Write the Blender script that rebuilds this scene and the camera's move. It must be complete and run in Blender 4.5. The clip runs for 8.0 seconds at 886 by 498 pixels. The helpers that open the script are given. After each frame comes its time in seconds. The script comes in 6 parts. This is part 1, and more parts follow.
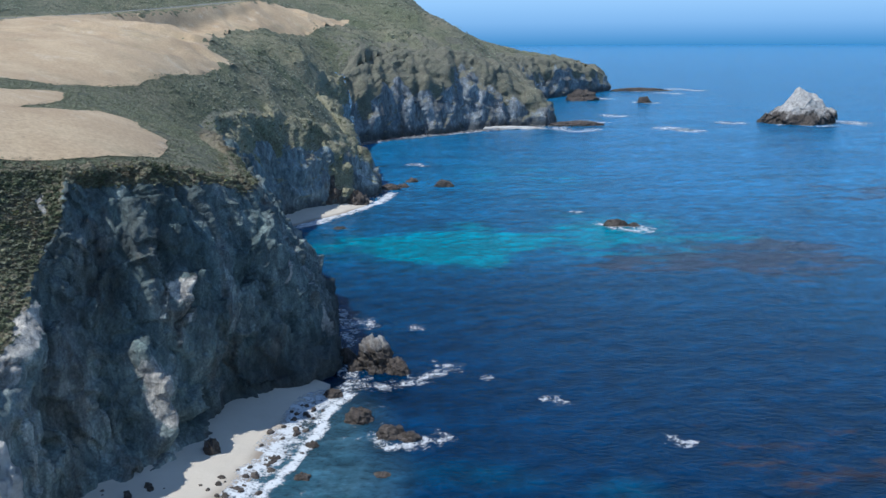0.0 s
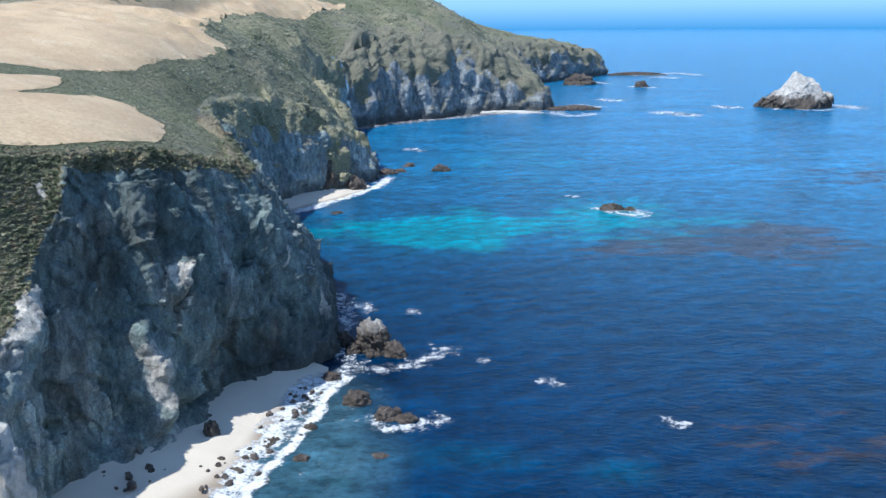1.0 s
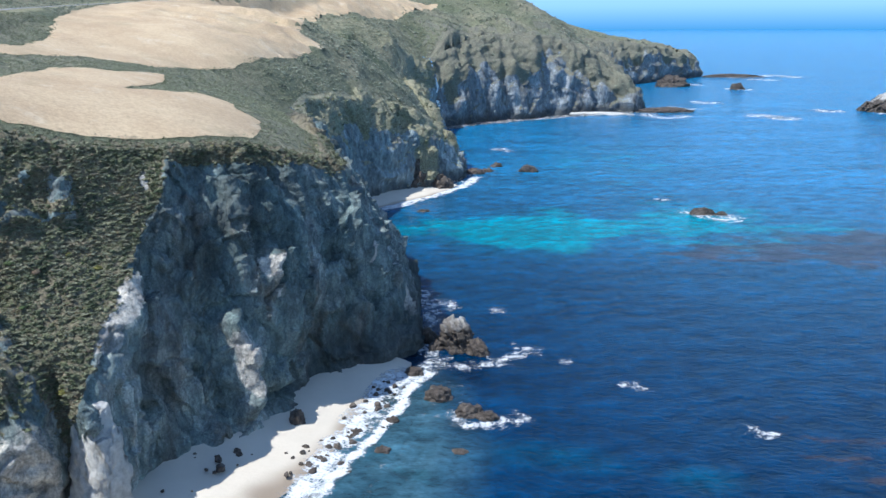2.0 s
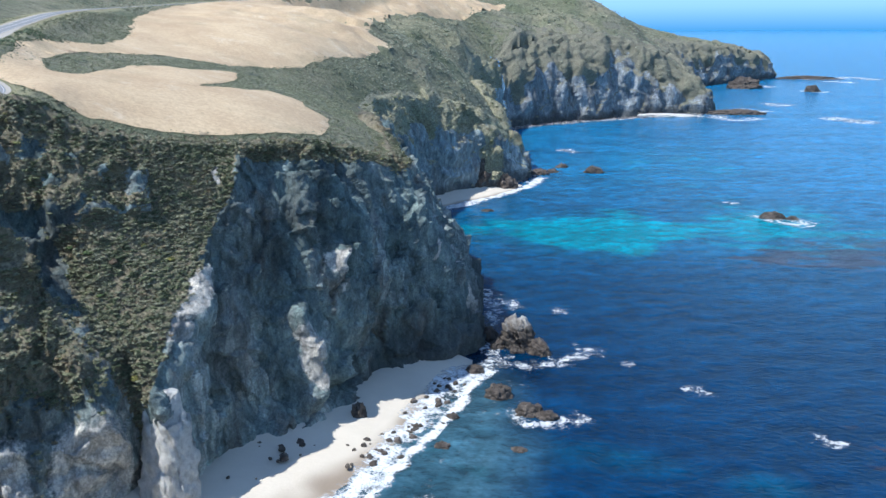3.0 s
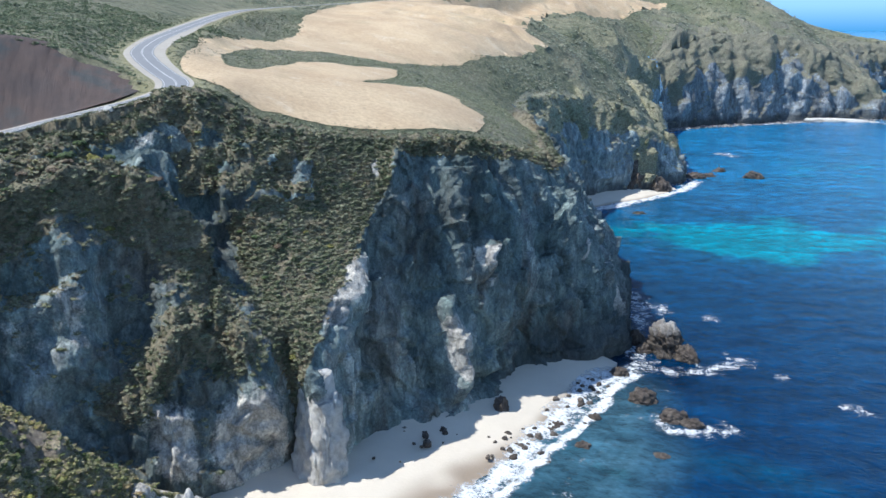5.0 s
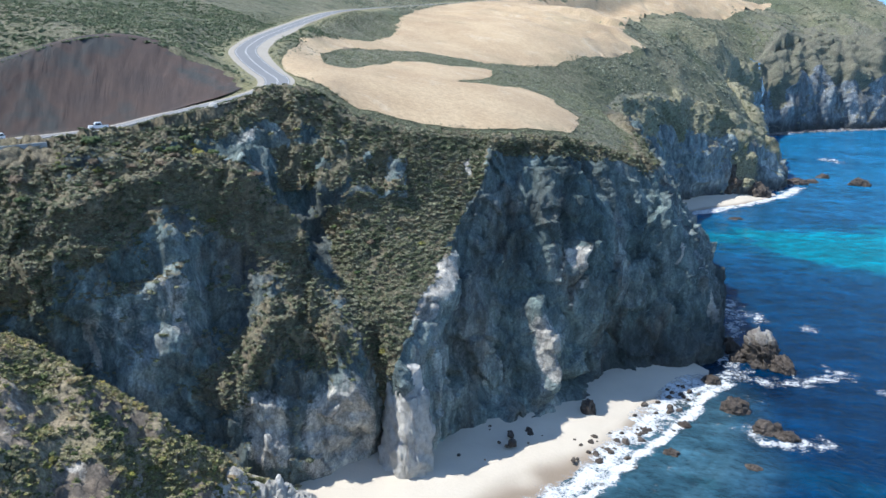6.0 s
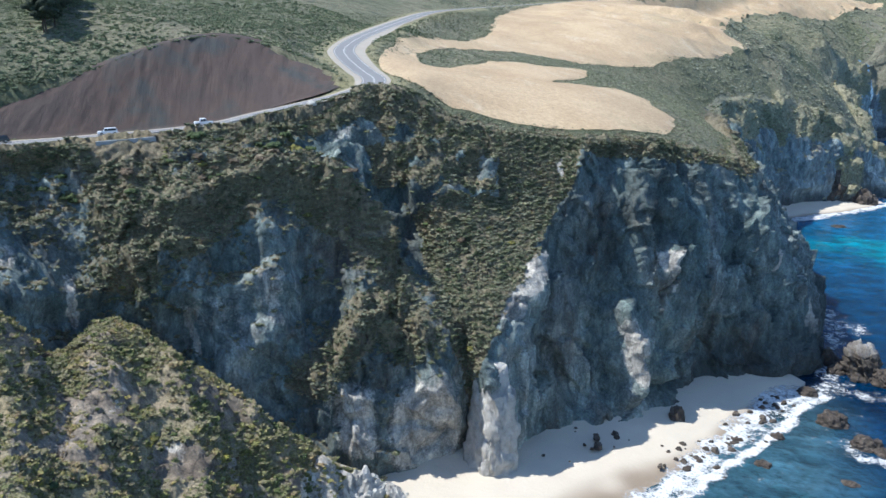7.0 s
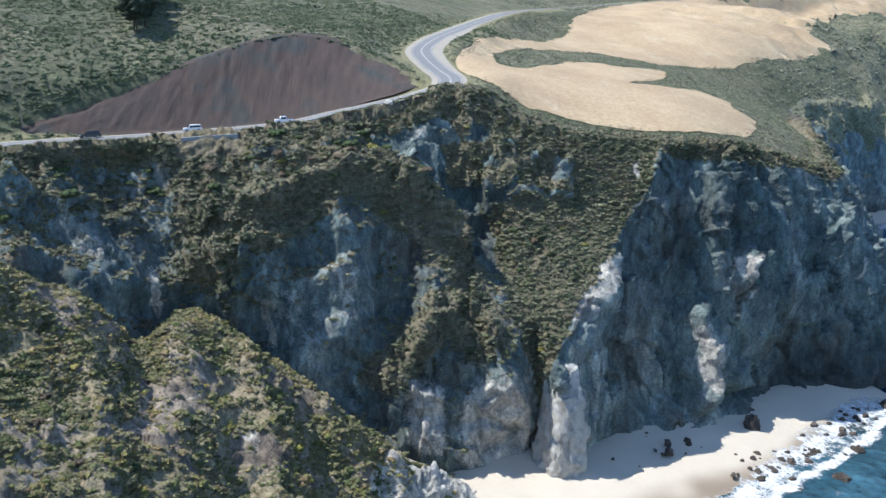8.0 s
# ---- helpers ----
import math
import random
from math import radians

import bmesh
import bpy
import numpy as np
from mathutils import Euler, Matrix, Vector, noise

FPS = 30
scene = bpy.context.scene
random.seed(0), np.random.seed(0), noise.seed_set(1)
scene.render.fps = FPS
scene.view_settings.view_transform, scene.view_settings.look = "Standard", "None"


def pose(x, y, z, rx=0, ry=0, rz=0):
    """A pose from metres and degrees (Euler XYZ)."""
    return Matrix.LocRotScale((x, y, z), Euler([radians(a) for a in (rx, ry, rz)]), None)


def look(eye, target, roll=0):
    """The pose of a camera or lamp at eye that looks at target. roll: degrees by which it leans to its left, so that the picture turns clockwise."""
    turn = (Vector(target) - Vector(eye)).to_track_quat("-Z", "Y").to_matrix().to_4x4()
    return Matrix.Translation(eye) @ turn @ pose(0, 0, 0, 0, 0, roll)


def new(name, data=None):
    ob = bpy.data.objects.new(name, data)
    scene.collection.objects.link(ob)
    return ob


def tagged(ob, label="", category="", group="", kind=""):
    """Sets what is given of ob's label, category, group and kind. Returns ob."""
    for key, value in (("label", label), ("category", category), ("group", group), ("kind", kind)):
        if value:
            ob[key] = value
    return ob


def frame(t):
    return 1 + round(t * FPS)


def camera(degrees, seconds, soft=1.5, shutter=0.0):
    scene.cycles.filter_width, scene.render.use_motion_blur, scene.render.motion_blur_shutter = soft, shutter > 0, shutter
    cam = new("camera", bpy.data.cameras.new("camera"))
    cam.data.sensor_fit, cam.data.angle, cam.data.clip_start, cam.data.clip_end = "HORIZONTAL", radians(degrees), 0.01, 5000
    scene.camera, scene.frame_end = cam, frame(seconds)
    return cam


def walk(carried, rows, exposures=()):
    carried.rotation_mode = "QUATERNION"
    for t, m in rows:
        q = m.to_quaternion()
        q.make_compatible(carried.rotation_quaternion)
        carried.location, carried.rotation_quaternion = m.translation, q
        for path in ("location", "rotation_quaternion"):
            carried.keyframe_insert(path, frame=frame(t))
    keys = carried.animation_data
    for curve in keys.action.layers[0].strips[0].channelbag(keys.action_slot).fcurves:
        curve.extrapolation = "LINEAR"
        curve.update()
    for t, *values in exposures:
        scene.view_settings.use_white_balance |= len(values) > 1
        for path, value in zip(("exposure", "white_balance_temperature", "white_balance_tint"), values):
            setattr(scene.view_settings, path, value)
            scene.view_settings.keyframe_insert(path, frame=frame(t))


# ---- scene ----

# ---------------------------------------------------------------- camera
cam = camera(53.9, 8.0)
ROWS = [
    (0.0, 0.0, 0.0, 110.0, 0.0, -14.41, 0.55),
    (0.5, 0.2, -1.04, 110.23, -0.21, -15.41, 0.56),
    (1.0, 0.16, -2.03, 110.26, -0.17, -15.41, 0.59),
    (1.5, 0.12, -2.89, 110.24, 2.95, -15.38, 0.56),
    (2.0, 0.18, -3.63, 110.15, 5.62, -15.33, 0.58),
    (3.5, 0.43, -6.11, 109.85, 11.83, -15.24, 0.6),
    (4.0, 0.34, -6.96, 110.05, 13.73, -15.24, 0.6),
    (4.5, 0.19, -7.66, 110.0, 16.73, -15.24, 0.61),
    (6.0, 0.12, -9.4, 109.75, 25.88, -15.11, 0.61),
    (6.5, 0.29, -10.01, 109.68, 29.04, -15.06, 0.62),
    (7.0, 0.47, -10.79, 109.73, 31.91, -15.03, 0.65),
    (7.5, 0.63, -11.19, 109.66, 34.12, -14.99, 0.67),
    (8.0, 0.85, -11.87, 109.61, 36.79, -14.93, 0.68),
]
EXPOSURES = [(0.0, 0.0, 5850, 8), (0.5, 0.3, 5900, 8), (1.0, 0.52, 5900, 8), (4.5, 0.6, 6000, 8), (8.0, 0.58, 6150, 8)]
walk(cam, [(t, pose(x, y, z, 0, 0, yaw) @ pose(0, 0, 0, 90 + pitch) @ pose(0, 0, 0, 0, 0, -roll)) for t, x, y, z, yaw, pitch, roll in ROWS], EXPOSURES)

# ---------------------------------------------------------------- sky, sun, exposure
SUN_HIGH = radians(58)
SUN_TO = Vector((-0.85, -0.53, 0.0)).normalized() * math.cos(SUN_HIGH) + Vector((0, 0, math.sin(SUN_HIGH)))
world = bpy.data.worlds.new("sky")
scene.world = world
world.use_nodes = True
nodes, links = world.node_tree.nodes, world.node_tree.links
sky = nodes.new("ShaderNodeTexSky")
sky.sky_type, sky.sun_disc = "NISHITA", False
sky.sun_elevation, sky.sun_rotation = SUN_HIGH, math.atan2(SUN_TO.x, SUN_TO.y)
sky.air_density, sky.dust_density, sky.ozone_density = 1.0, 0.15, 4.0
links.new(sky.outputs[0], nodes["Background"].inputs[0])
nodes["Background"].inputs[1].default_value = 0.15
sun = new("sun", bpy.data.lights.new("sun", "SUN"))
sun.data.energy, sun.data.angle, sun.data.color = 4.2, radians(0.5), (1.0, 0.96, 0.90)
sun.matrix_world = look((0, 0, 400), Vector((0, 0, 400)) - SUN_TO)


# ---------------------------------------------------------------- arithmetic for land forms
def _hash(ix, iy, iz, seed):
    h = (ix.astype(np.uint32) * np.uint32(374761393) + iy.astype(np.uint32) * np.uint32(668265263)
         + iz.astype(np.uint32) * np.uint32(2147483647) + np.uint32(seed * 974711 % 4294967296))
    h = (h ^ (h >> np.uint32(13))) * np.uint32(1274126177)
    h = (h ^ (h >> np.uint32(16))) * np.uint32(2246822519)
    return ((h ^ (h >> np.uint32(15))) & np.uint32(0xFFFFFF)).astype(np.float64) / 0xFFFFFF


def vnoise(p, seed=0):
    """Smooth value noise, -1 to 1, at points p (n, 3)."""
    f0 = np.floor(p)
    w = p - f0
    w = w * w * w * (w * (w * 6 - 15) + 10)
    i = f0.astype(np.int64)
    total = 0
    for dx in (0, 1):
        for dy in (0, 1):
            for dz in (0, 1):
                k = np.where(dx, w[:, 0], 1 - w[:, 0]) * np.where(dy, w[:, 1], 1 - w[:, 1]) * np.where(dz, w[:, 2], 1 - w[:, 2])
                total = total + k * _hash(i[:, 0] + dx, i[:, 1] + dy, i[:, 2] + dz, seed)
    return total * 2 - 1


def fbm(p, octaves=4, seed=0, gain=0.5):
    total, amp, norm = 0, 1.0, 0.0
    for o in range(octaves):
        total = total + amp * vnoise(p * 2.03 ** o + 17.3 * o, seed + o)
        norm += amp
        amp *= gain
    return total / norm


def ridged(p, octaves=3, seed=0):
    total, amp, norm = 0, 1.0, 0.0
    for o in range(octaves):
        total = total + amp * (1 - 2 * np.abs(vnoise(p * 2.1 ** o + 9.1 * o, seed + o)))
        norm += amp
        amp *= 0.5
    return total / norm


def facets(p, seed=0, tilt=0.9):
    """Broken rock: every cell is a tilted plane, about -1 to 1."""
    base = np.floor(p).astype(np.int64)
    best, out = np.full(len(p), 1e9), np.zeros(len(p))
    for dx in (-1, 0, 1):
        for dy in (-1, 0, 1):
            for dz in (-1, 0, 1):
                c = base + (dx, dy, dz)
                h = [_hash(c[:, 0], c[:, 1], c[:, 2], seed + k) for k in range(6)]
                off = p - c - np.stack(h[:3], 1)
                d2 = (off ** 2).sum(1)
                val = h[3] * 2 - 1 + tilt * ((h[4] - 0.5) * 2 * off[:, 0] + (h[5] - 0.5) * 2 * off[:, 1] + (h[3] - 0.3) * 2 * off[:, 2])
                near = d2 < best
                best, out = np.where(near, d2, best), np.where(near, val, out)
    return out


def smooth(a, b, v):
    w = np.clip((v - a) / (b - a), 0, 1)
    return w * w * (3 - 2 * w)


def spline(pts, u):
    """Catmull-Rom through the rows of pts at the station numbers u."""
    pts = np.asarray(pts, float)
    n = len(pts)
    i = np.clip(np.floor(u).astype(int), 0, n - 2)
    w = (u - i).reshape((-1,) + (1,) * (pts.ndim - 1))
    a, b, c, d = pts[np.clip(i - 1, 0, n - 1)], pts[i], pts[i + 1], pts[np.clip(i + 2, 0, n - 1)]
    return 0.5 * (2 * b + (c - a) * w + (2 * a - 5 * b + 4 * c - d) * w ** 2 + (3 * b - a - 3 * c + d) * w ** 3)


def stations(pts, step):
    """Station numbers along pts, about step metres apart."""
    pts = np.asarray(pts, float)
    out = [np.array([0.0])]
    for i in range(len(pts) - 1):
        k = max(1, int(np.ceil(np.linalg.norm(pts[i + 1] - pts[i]) / step)))
        out.append(i + np.arange(1, k + 1) / k)
    return np.concatenate(out)


def normals_of(grid):
    du = np.gradient(grid, axis=0)
    dv = np.gradient(grid, axis=1)
    n = np.cross(du, dv)
    return n / np.maximum(np.linalg.norm(n, axis=2, keepdims=True), 1e-9)


def inside(poly, x, y):
    poly = np.asarray(poly, float)
    r = np.zeros(x.shape, bool)
    j = len(poly) - 1
    for i in range(len(poly)):
        xi, yi, xj, yj = *poly[i], *poly[j]
        hit = ((yi > y) != (yj > y)) & (x < (xj - xi) * (y - yi) / (yj - yi + 1e-12) + xi)
        r ^= hit
        j = i
    return r


def dist_to_line(line, x, y):
    """Distance of points to a polyline in plan, and the part of its length at the nearest place."""
    line = np.asarray(line, float)[:, :2]
    best, where = np.full(x.shape, 1e9), np.zeros(x.shape)
    for i in range(len(line) - 1):
        a, d = line[i], line[i + 1] - line[i]
        w = np.clip(((x - a[0]) * d[0] + (y - a[1]) * d[1]) / (d @ d + 1e-12), 0, 1)
        r = np.hypot(x - a[0] - w * d[0], y - a[1] - w * d[1])
        near = r < best
        best, where = np.where(near, r, best), np.where(near, i + w, where)
    return best, where


def mesh_from(name, verts, faces, material, smooth_faces=True, **attributes):
    me = bpy.data.meshes.new(name)
    verts, faces = np.asarray(verts, np.float32), np.asarray(faces, np.int32)
    me.vertices.add(len(verts))
    me.vertices.foreach_set("co", verts.ravel())
    me.loops.add(faces.size)
    me.loops.foreach_set("vertex_index", faces.ravel())
    me.polygons.add(len(faces))
    me.polygons.foreach_set("loop_start", np.arange(len(faces), dtype=np.int32) * faces.shape[1])
    me.polygons.foreach_set("use_smooth", np.full(len(faces), smooth_faces))
    for key, values in attributes.items():
        me.attributes.new(key, "FLOAT", "POINT").data.foreach_set("value", np.asarray(values, np.float32).ravel())
    me.update(calc_edges=True)
    me.materials.append(material)
    return me


def grid_faces(nu, nv):
    i = np.arange(nu * nv).reshape(nu, nv)
    return np.stack([i[:-1, :-1], i[1:, :-1], i[1:, 1:], i[:-1, 1:]], 2).reshape(-1, 4)


# ---------------------------------------------------------------- materials
def material(name, rough=0.9, metal=0.0):
    m = bpy.data.materials.new(name)
    m.use_nodes = True
    b = m.node_tree.nodes["Principled BSDF"]
    b.inputs["Roughness"].default_value, b.inputs["Metallic"].default_value = rough, metal
    return m, m.node_tree, b


def node(tree, kind, **values):
    n = tree.nodes.new(kind)
    for key, v in values.items():
        n.inputs[key.replace("_", " ")].default_value = v
    return n


def coords(tree, scale=(1, 1, 1)):
    g = tree.nodes.new("ShaderNodeNewGeometry")
    m = tree.nodes.new("ShaderNodeMapping")
    m.inputs["Scale"].default_value = scale
    tree.links.new(g.outputs["Position"], m.inputs["Vector"])
    return m.outputs[0]


def noise_tex(tree, scale, detail=5.0, rough=0.55, stretch=(1, 1, 1)):
    n = node(tree, "ShaderNodeTexNoise", Scale=scale, Detail=detail, Roughness=rough)
    tree.links.new(coords(tree, stretch), n.inputs["Vector"])
    return n.outputs["Fac"]


def ramp(tree, value, stops):
    r = tree.nodes.new("ShaderNodeValToRGB")
    while len(r.color_ramp.elements) < len(stops):
        r.color_ramp.elements.new(0.5)
    for e, (at, c) in zip(r.color_ramp.elements, stops):
        e.position, e.color = at, (*c, 1) if len(c) == 3 else c
    tree.links.new(value, r.inputs[0])
    return r.outputs[0]


def grey(tree, value, lo, hi):
    r = tree.nodes.new("ShaderNodeMapRange")
    r.inputs["From Min"].default_value, r.inputs["From Max"].default_value = lo, hi
    tree.links.new(value, r.inputs[0])
    return r.outputs[0]


def mix(tree, fac, a, b, kind="MIX"):
    m = tree.nodes.new("ShaderNodeMix")
    m.data_type, m.blend_type = "RGBA", kind
    for socket, v in ((m.inputs[0], fac), (m.inputs[6], a), (m.inputs[7], b)):
        if isinstance(v, (int, float)):
            socket.default_value = v
        elif isinstance(v, tuple):
            socket.default_value = (*v, 1)
        else:
            tree.links.new(v, socket)
    return m.outputs[2]


def mathn(tree, op, a, b=0.0):
    m = tree.nodes.new("ShaderNodeMath")
    m.operation = op
    for socket, v in ((m.inputs[0], a), (m.inputs[1], b)):
        if isinstance(v, (int, float)):
            socket.default_value = v
        else:
            tree.links.new(v, socket)
    return m.outputs[0]


def attr(tree, name):
    a = tree.nodes.new("ShaderNodeAttribute")
    a.attribute_name = name
    return a.outputs["Fac"]


def bump(tree, bsdf, height, strength=0.5, distance=0.3):
    b = node(tree, "ShaderNodeBump", Strength=strength, Distance=distance)
    tree.links.new(height, b.inputs["Height"])
    tree.links.new(b.outputs[0], bsdf.inputs["Normal"])
    return b


def land_material(name, rock_stops, soil=(0.17, 0.13, 0.09), scrub=(0.10, 0.10, 0.055), light=(0.43, 0.425, 0.41)):
    """Rock that gives way to bare pale rock and painted sunlit patches by the attribute 'pale', to soil and low scrub
    by 'plants'.
    """
    m, t, b = material(name, 0.92)
    broad = noise_tex(t, 0.06, 7, 0.65, (1, 1, 0.45))
    rock = ramp(t, broad, rock_stops)
    rust = grey(t, noise_tex(t, 0.09, 5, 0.6, (1, 1, 0.5)), 0.56, 0.68)
    rock = mix(t, mathn(t, "MULTIPLY", rust, 0.5), rock, (0.21, 0.155, 0.11))
    stain = grey(t, noise_tex(t, 0.045, 5, 0.6, (1, 1, 0.3)), 0.5, 0.62)
    rock = mix(t, mathn(t, "MULTIPLY", stain, 0.45), rock, (0.062, 0.052, 0.043))
    whiten = grey(t, mathn(t, "ADD", attr(t, "pale"), mathn(t, "MULTIPLY", mathn(t, "SUBTRACT", noise_tex(t, 0.4, 7, 0.7), 0.5), 0.8)), 0.42, 0.6)
    rock = mix(t, whiten, rock, light)
    streak = noise_tex(t, 0.32, 8, 0.75, (1, 1, 0.42))
    rock = mix(t, 0.85, rock, ramp(t, streak, [(0.32, (0.35, 0.35, 0.37)), (0.5, (0.92, 0.92, 0.92)), (0.66, (1.8, 1.75, 1.65))]), "MULTIPLY")
    fine = noise_tex(t, 1.6, 7, 0.75)
    rock = mix(t, 0.8, rock, ramp(t, fine, [(0.3, (0.42, 0.42, 0.42)), (0.7, (1.55, 1.55, 1.55))]), "MULTIPLY")
    crack = t.nodes.new("ShaderNodeTexVoronoi")
    crack.feature = "DISTANCE_TO_EDGE"
    crack.inputs["Scale"].default_value = 0.17
    warped = t.nodes.new("ShaderNodeVectorMath")
    warped.operation = "ADD"
    t.links.new(coords(t, (1, 1, 0.5)), warped.inputs[0])
    wn = node(t, "ShaderNodeTexNoise", Scale=0.5, Detail=4.0)
    t.links.new(coords(t), wn.inputs["Vector"])
    big = t.nodes.new("ShaderNodeVectorMath")
    big.operation = "SCALE"
    big.inputs["Scale"].default_value = 3.0
    t.links.new(wn.outputs["Color"], big.inputs[0])
    t.links.new(big.outputs[0], warped.inputs[1])
    t.links.new(warped.outputs[0], crack.inputs["Vector"])
    gap = grey(t, crack.outputs["Distance"], 0.0, 0.07)
    rock = mix(t, 0.35, rock, ramp(t, gap, [(0.0, (0.35, 0.35, 0.37)), (1.0, (1.05, 1.05, 1.05))]), "MULTIPLY")
    rock = mix(t, mathn(t, "MULTIPLY", attr(t, "wet"), 0.75), rock, (0.022, 0.025, 0.026))
    ground = mix(t, noise_tex(t, 0.12, 5), soil, scrub)
    ground = mix(t, 0.95, ground, ramp(t, noise_tex(t, 0.9, 8, 0.78), [(0.34, (0.3, 0.3, 0.3)), (0.66, (1.7, 1.7, 1.65))]), "MULTIPLY")
    edge = mathn(t, "ADD", attr(t, "plants"), mathn(t, "MULTIPLY", mathn(t, "SUBTRACT", noise_tex(t, 0.5, 6, 0.7), 0.5), 1.3))
    col = mix(t, grey(t, edge, 0.4, 0.6), rock, ground)
    t.links.new(col, b.inputs["Base Color"])
    h = mathn(t, "ADD", mathn(t, "ADD", mathn(t, "MULTIPLY", fine, 0.6), streak), mathn(t, "MULTIPLY", gap, 0.3))
    bump(t, b, h, 0.9, 0.7)
    return m


cliff_mat = land_material("cliff_rock", [(0.3, (0.048, 0.072, 0.071)), (0.43, (0.11, 0.154, 0.151)), (0.55, (0.18, 0.225, 0.217)), (0.68, (0.38, 0.40, 0.375))], (0.20, 0.155, 0.11), (0.135, 0.135, 0.08), (0.46, 0.435, 0.385))
# Far rock is paler and bluer, with haze over distance put in its colour.
far_cove_mat = land_material("far_cove_rock_hazed", [(0.28, (0.0874, 0.116, 0.125)), (0.45, (0.175, 0.224, 0.234)), (0.58, (0.277, 0.322, 0.328)), (0.75, (0.51, 0.538, 0.53))], (0.262, 0.224, 0.156), (0.189, 0.202, 0.125))
far_cliff_mat = land_material("distant_cliff_rock_hazed", [(0.28, (0.105, 0.123, 0.135)), (0.45, (0.176, 0.202, 0.216)), (0.58, (0.257, 0.281, 0.29)), (0.75, (0.445, 0.451, 0.445))], (0.18, 0.16, 0.122), (0.122, 0.131, 0.09), (0.495, 0.495, 0.495))
spur_mat = land_material("spur_ground", [(0.25, (0.144, 0.114, 0.09)), (0.5, (0.252, 0.21, 0.162)), (0.8, (0.396, 0.348, 0.288))], (0.324, 0.252, 0.186), (0.204, 0.192, 0.102), (0.444, 0.414, 0.36))


def scrub_material(name, stops, rough=0.9, single=False):
    """Foliage that differs from plant to plant; single: every leafy lump of one plant differs instead."""
    m, t, b = material(name, rough)
    g = t.nodes.new("ShaderNodeNewGeometry")
    stand = grey(t, noise_tex(t, 0.11, 5, 0.65), 0.32, 0.68)   # kinds grow in stands
    kind = mathn(t, "ADD", mathn(t, "MULTIPLY", g.outputs["Random Per Island"] if single else attr(t, "tone"), 0.45), mathn(t, "MULTIPLY", stand, 0.55))
    col = ramp(t, kind, stops)
    col = mix(t, 1.0, col, ramp(t, g.outputs["Random Per Island"], [(0.0, (0.7, 0.7, 0.7)), (1.0, (1.3, 1.3, 1.25))]), "MULTIPLY")
    leaf = noise_tex(t, 3.5, 5, 0.75)
    col = mix(t, 0.9, col, ramp(t, leaf, [(0.3, (0.4, 0.4, 0.4)), (0.7, (1.6, 1.6, 1.5))]), "MULTIPLY")
    t.links.new(col, b.inputs["Base Color"])
    bump(t, b, leaf, 1.0, 0.5)
    return m


shrub_mat = scrub_material("coastal_scrub", [(0.05, (0.06, 0.08, 0.04)), (0.3, (0.13, 0.145, 0.08)), (0.5, (0.21, 0.21, 0.135)), (0.66, (0.225, 0.22, 0.155)), (0.8, (0.235, 0.18, 0.12)), (0.95, (0.26, 0.265, 0.10))])
spur_shrub_mat = scrub_material("spur_scrub", [(0.08, (0.0664, 0.0955, 0.0309)), (0.25, (0.127, 0.152, 0.0568)), (0.4, (0.224, 0.214, 0.114)), (0.52, (0.29, 0.254, 0.165)), (0.64, (0.242, 0.243, 0.0773)), (0.78, (0.302, 0.22, 0.14)), (0.92, (0.435, 0.396, 0.0924))])
# Distant and terrace scrub lightened; the air's haze is mixed into these colours.
far_shrub_mat = scrub_material("distant_scrub_hazed", [(0.0, (0.12, 0.143, 0.102)), (0.5, (0.226, 0.24, 0.18)), (1.0, (0.406, 0.374, 0.281))])
terrace_shrub_mat = scrub_material("terrace_scrub", [(0.0, (0.12, 0.138, 0.084)), (0.4, (0.186, 0.198, 0.126)), (0.75, (0.264, 0.264, 0.18)), (1.0, (0.372, 0.336, 0.24))])
hill_shrub_mat = scrub_material("hill_scrub", [(0.0, (0.077, 0.098, 0.0588)), (0.4, (0.126, 0.157, 0.0924)), (0.75, (0.196, 0.227, 0.133)), (1.0, (0.294, 0.301, 0.196))])

ground_mat, t, b = material("hill_ground", 0.95)
col = mix(t, grey(t, noise_tex(t, 0.02, 6, 0.6), 0.35, 0.65), (0.115, 0.13, 0.075), (0.22, 0.205, 0.14))
col = mix(t, grey(t, noise_tex(t, 0.09, 7, 0.7), 0.52, 0.66), col, (0.07, 0.08, 0.052))
col = mix(t, 0.9, col, ramp(t, noise_tex(t, 0.5, 7, 0.75), [(0.3, (0.35, 0.38, 0.36)), (0.7, (1.65, 1.6, 1.5))]), "MULTIPLY")
col = mix(t, grey(t, mathn(t, "ADD", attr(t, "verge"), mathn(t, "SUBTRACT", noise_tex(t, 0.25, 6, 0.7), 0.5)), 0.3, 0.7), col, mix(t, noise_tex(t, 0.3, 5), (0.20, 0.20, 0.085), (0.34, 0.30, 0.19)))
t.links.new(col, b.inputs["Base Color"])
bump(t, b, mathn(t, "ADD", noise_tex(t, 0.5, 7, 0.75), noise_tex(t, 0.1, 5, 0.6)), 1.0, 1.6)

field_mat, t, b = material("dry_grass", 0.95)
col = mix(t, grey(t, noise_tex(t, 0.03, 7, 0.65), 0.35, 0.65), (0.41, 0.295, 0.18), (0.52, 0.395, 0.25))
col = mix(t, grey(t, noise_tex(t, 0.07, 8, 0.7), 0.56, 0.7), col, (0.54, 0.445, 0.32))
col = mix(t, mathn(t, "MULTIPLY", grey(t, noise_tex(t, 0.022, 7, 0.65), 0.54, 0.68), 0.55), col, (0.27, 0.225, 0.135))
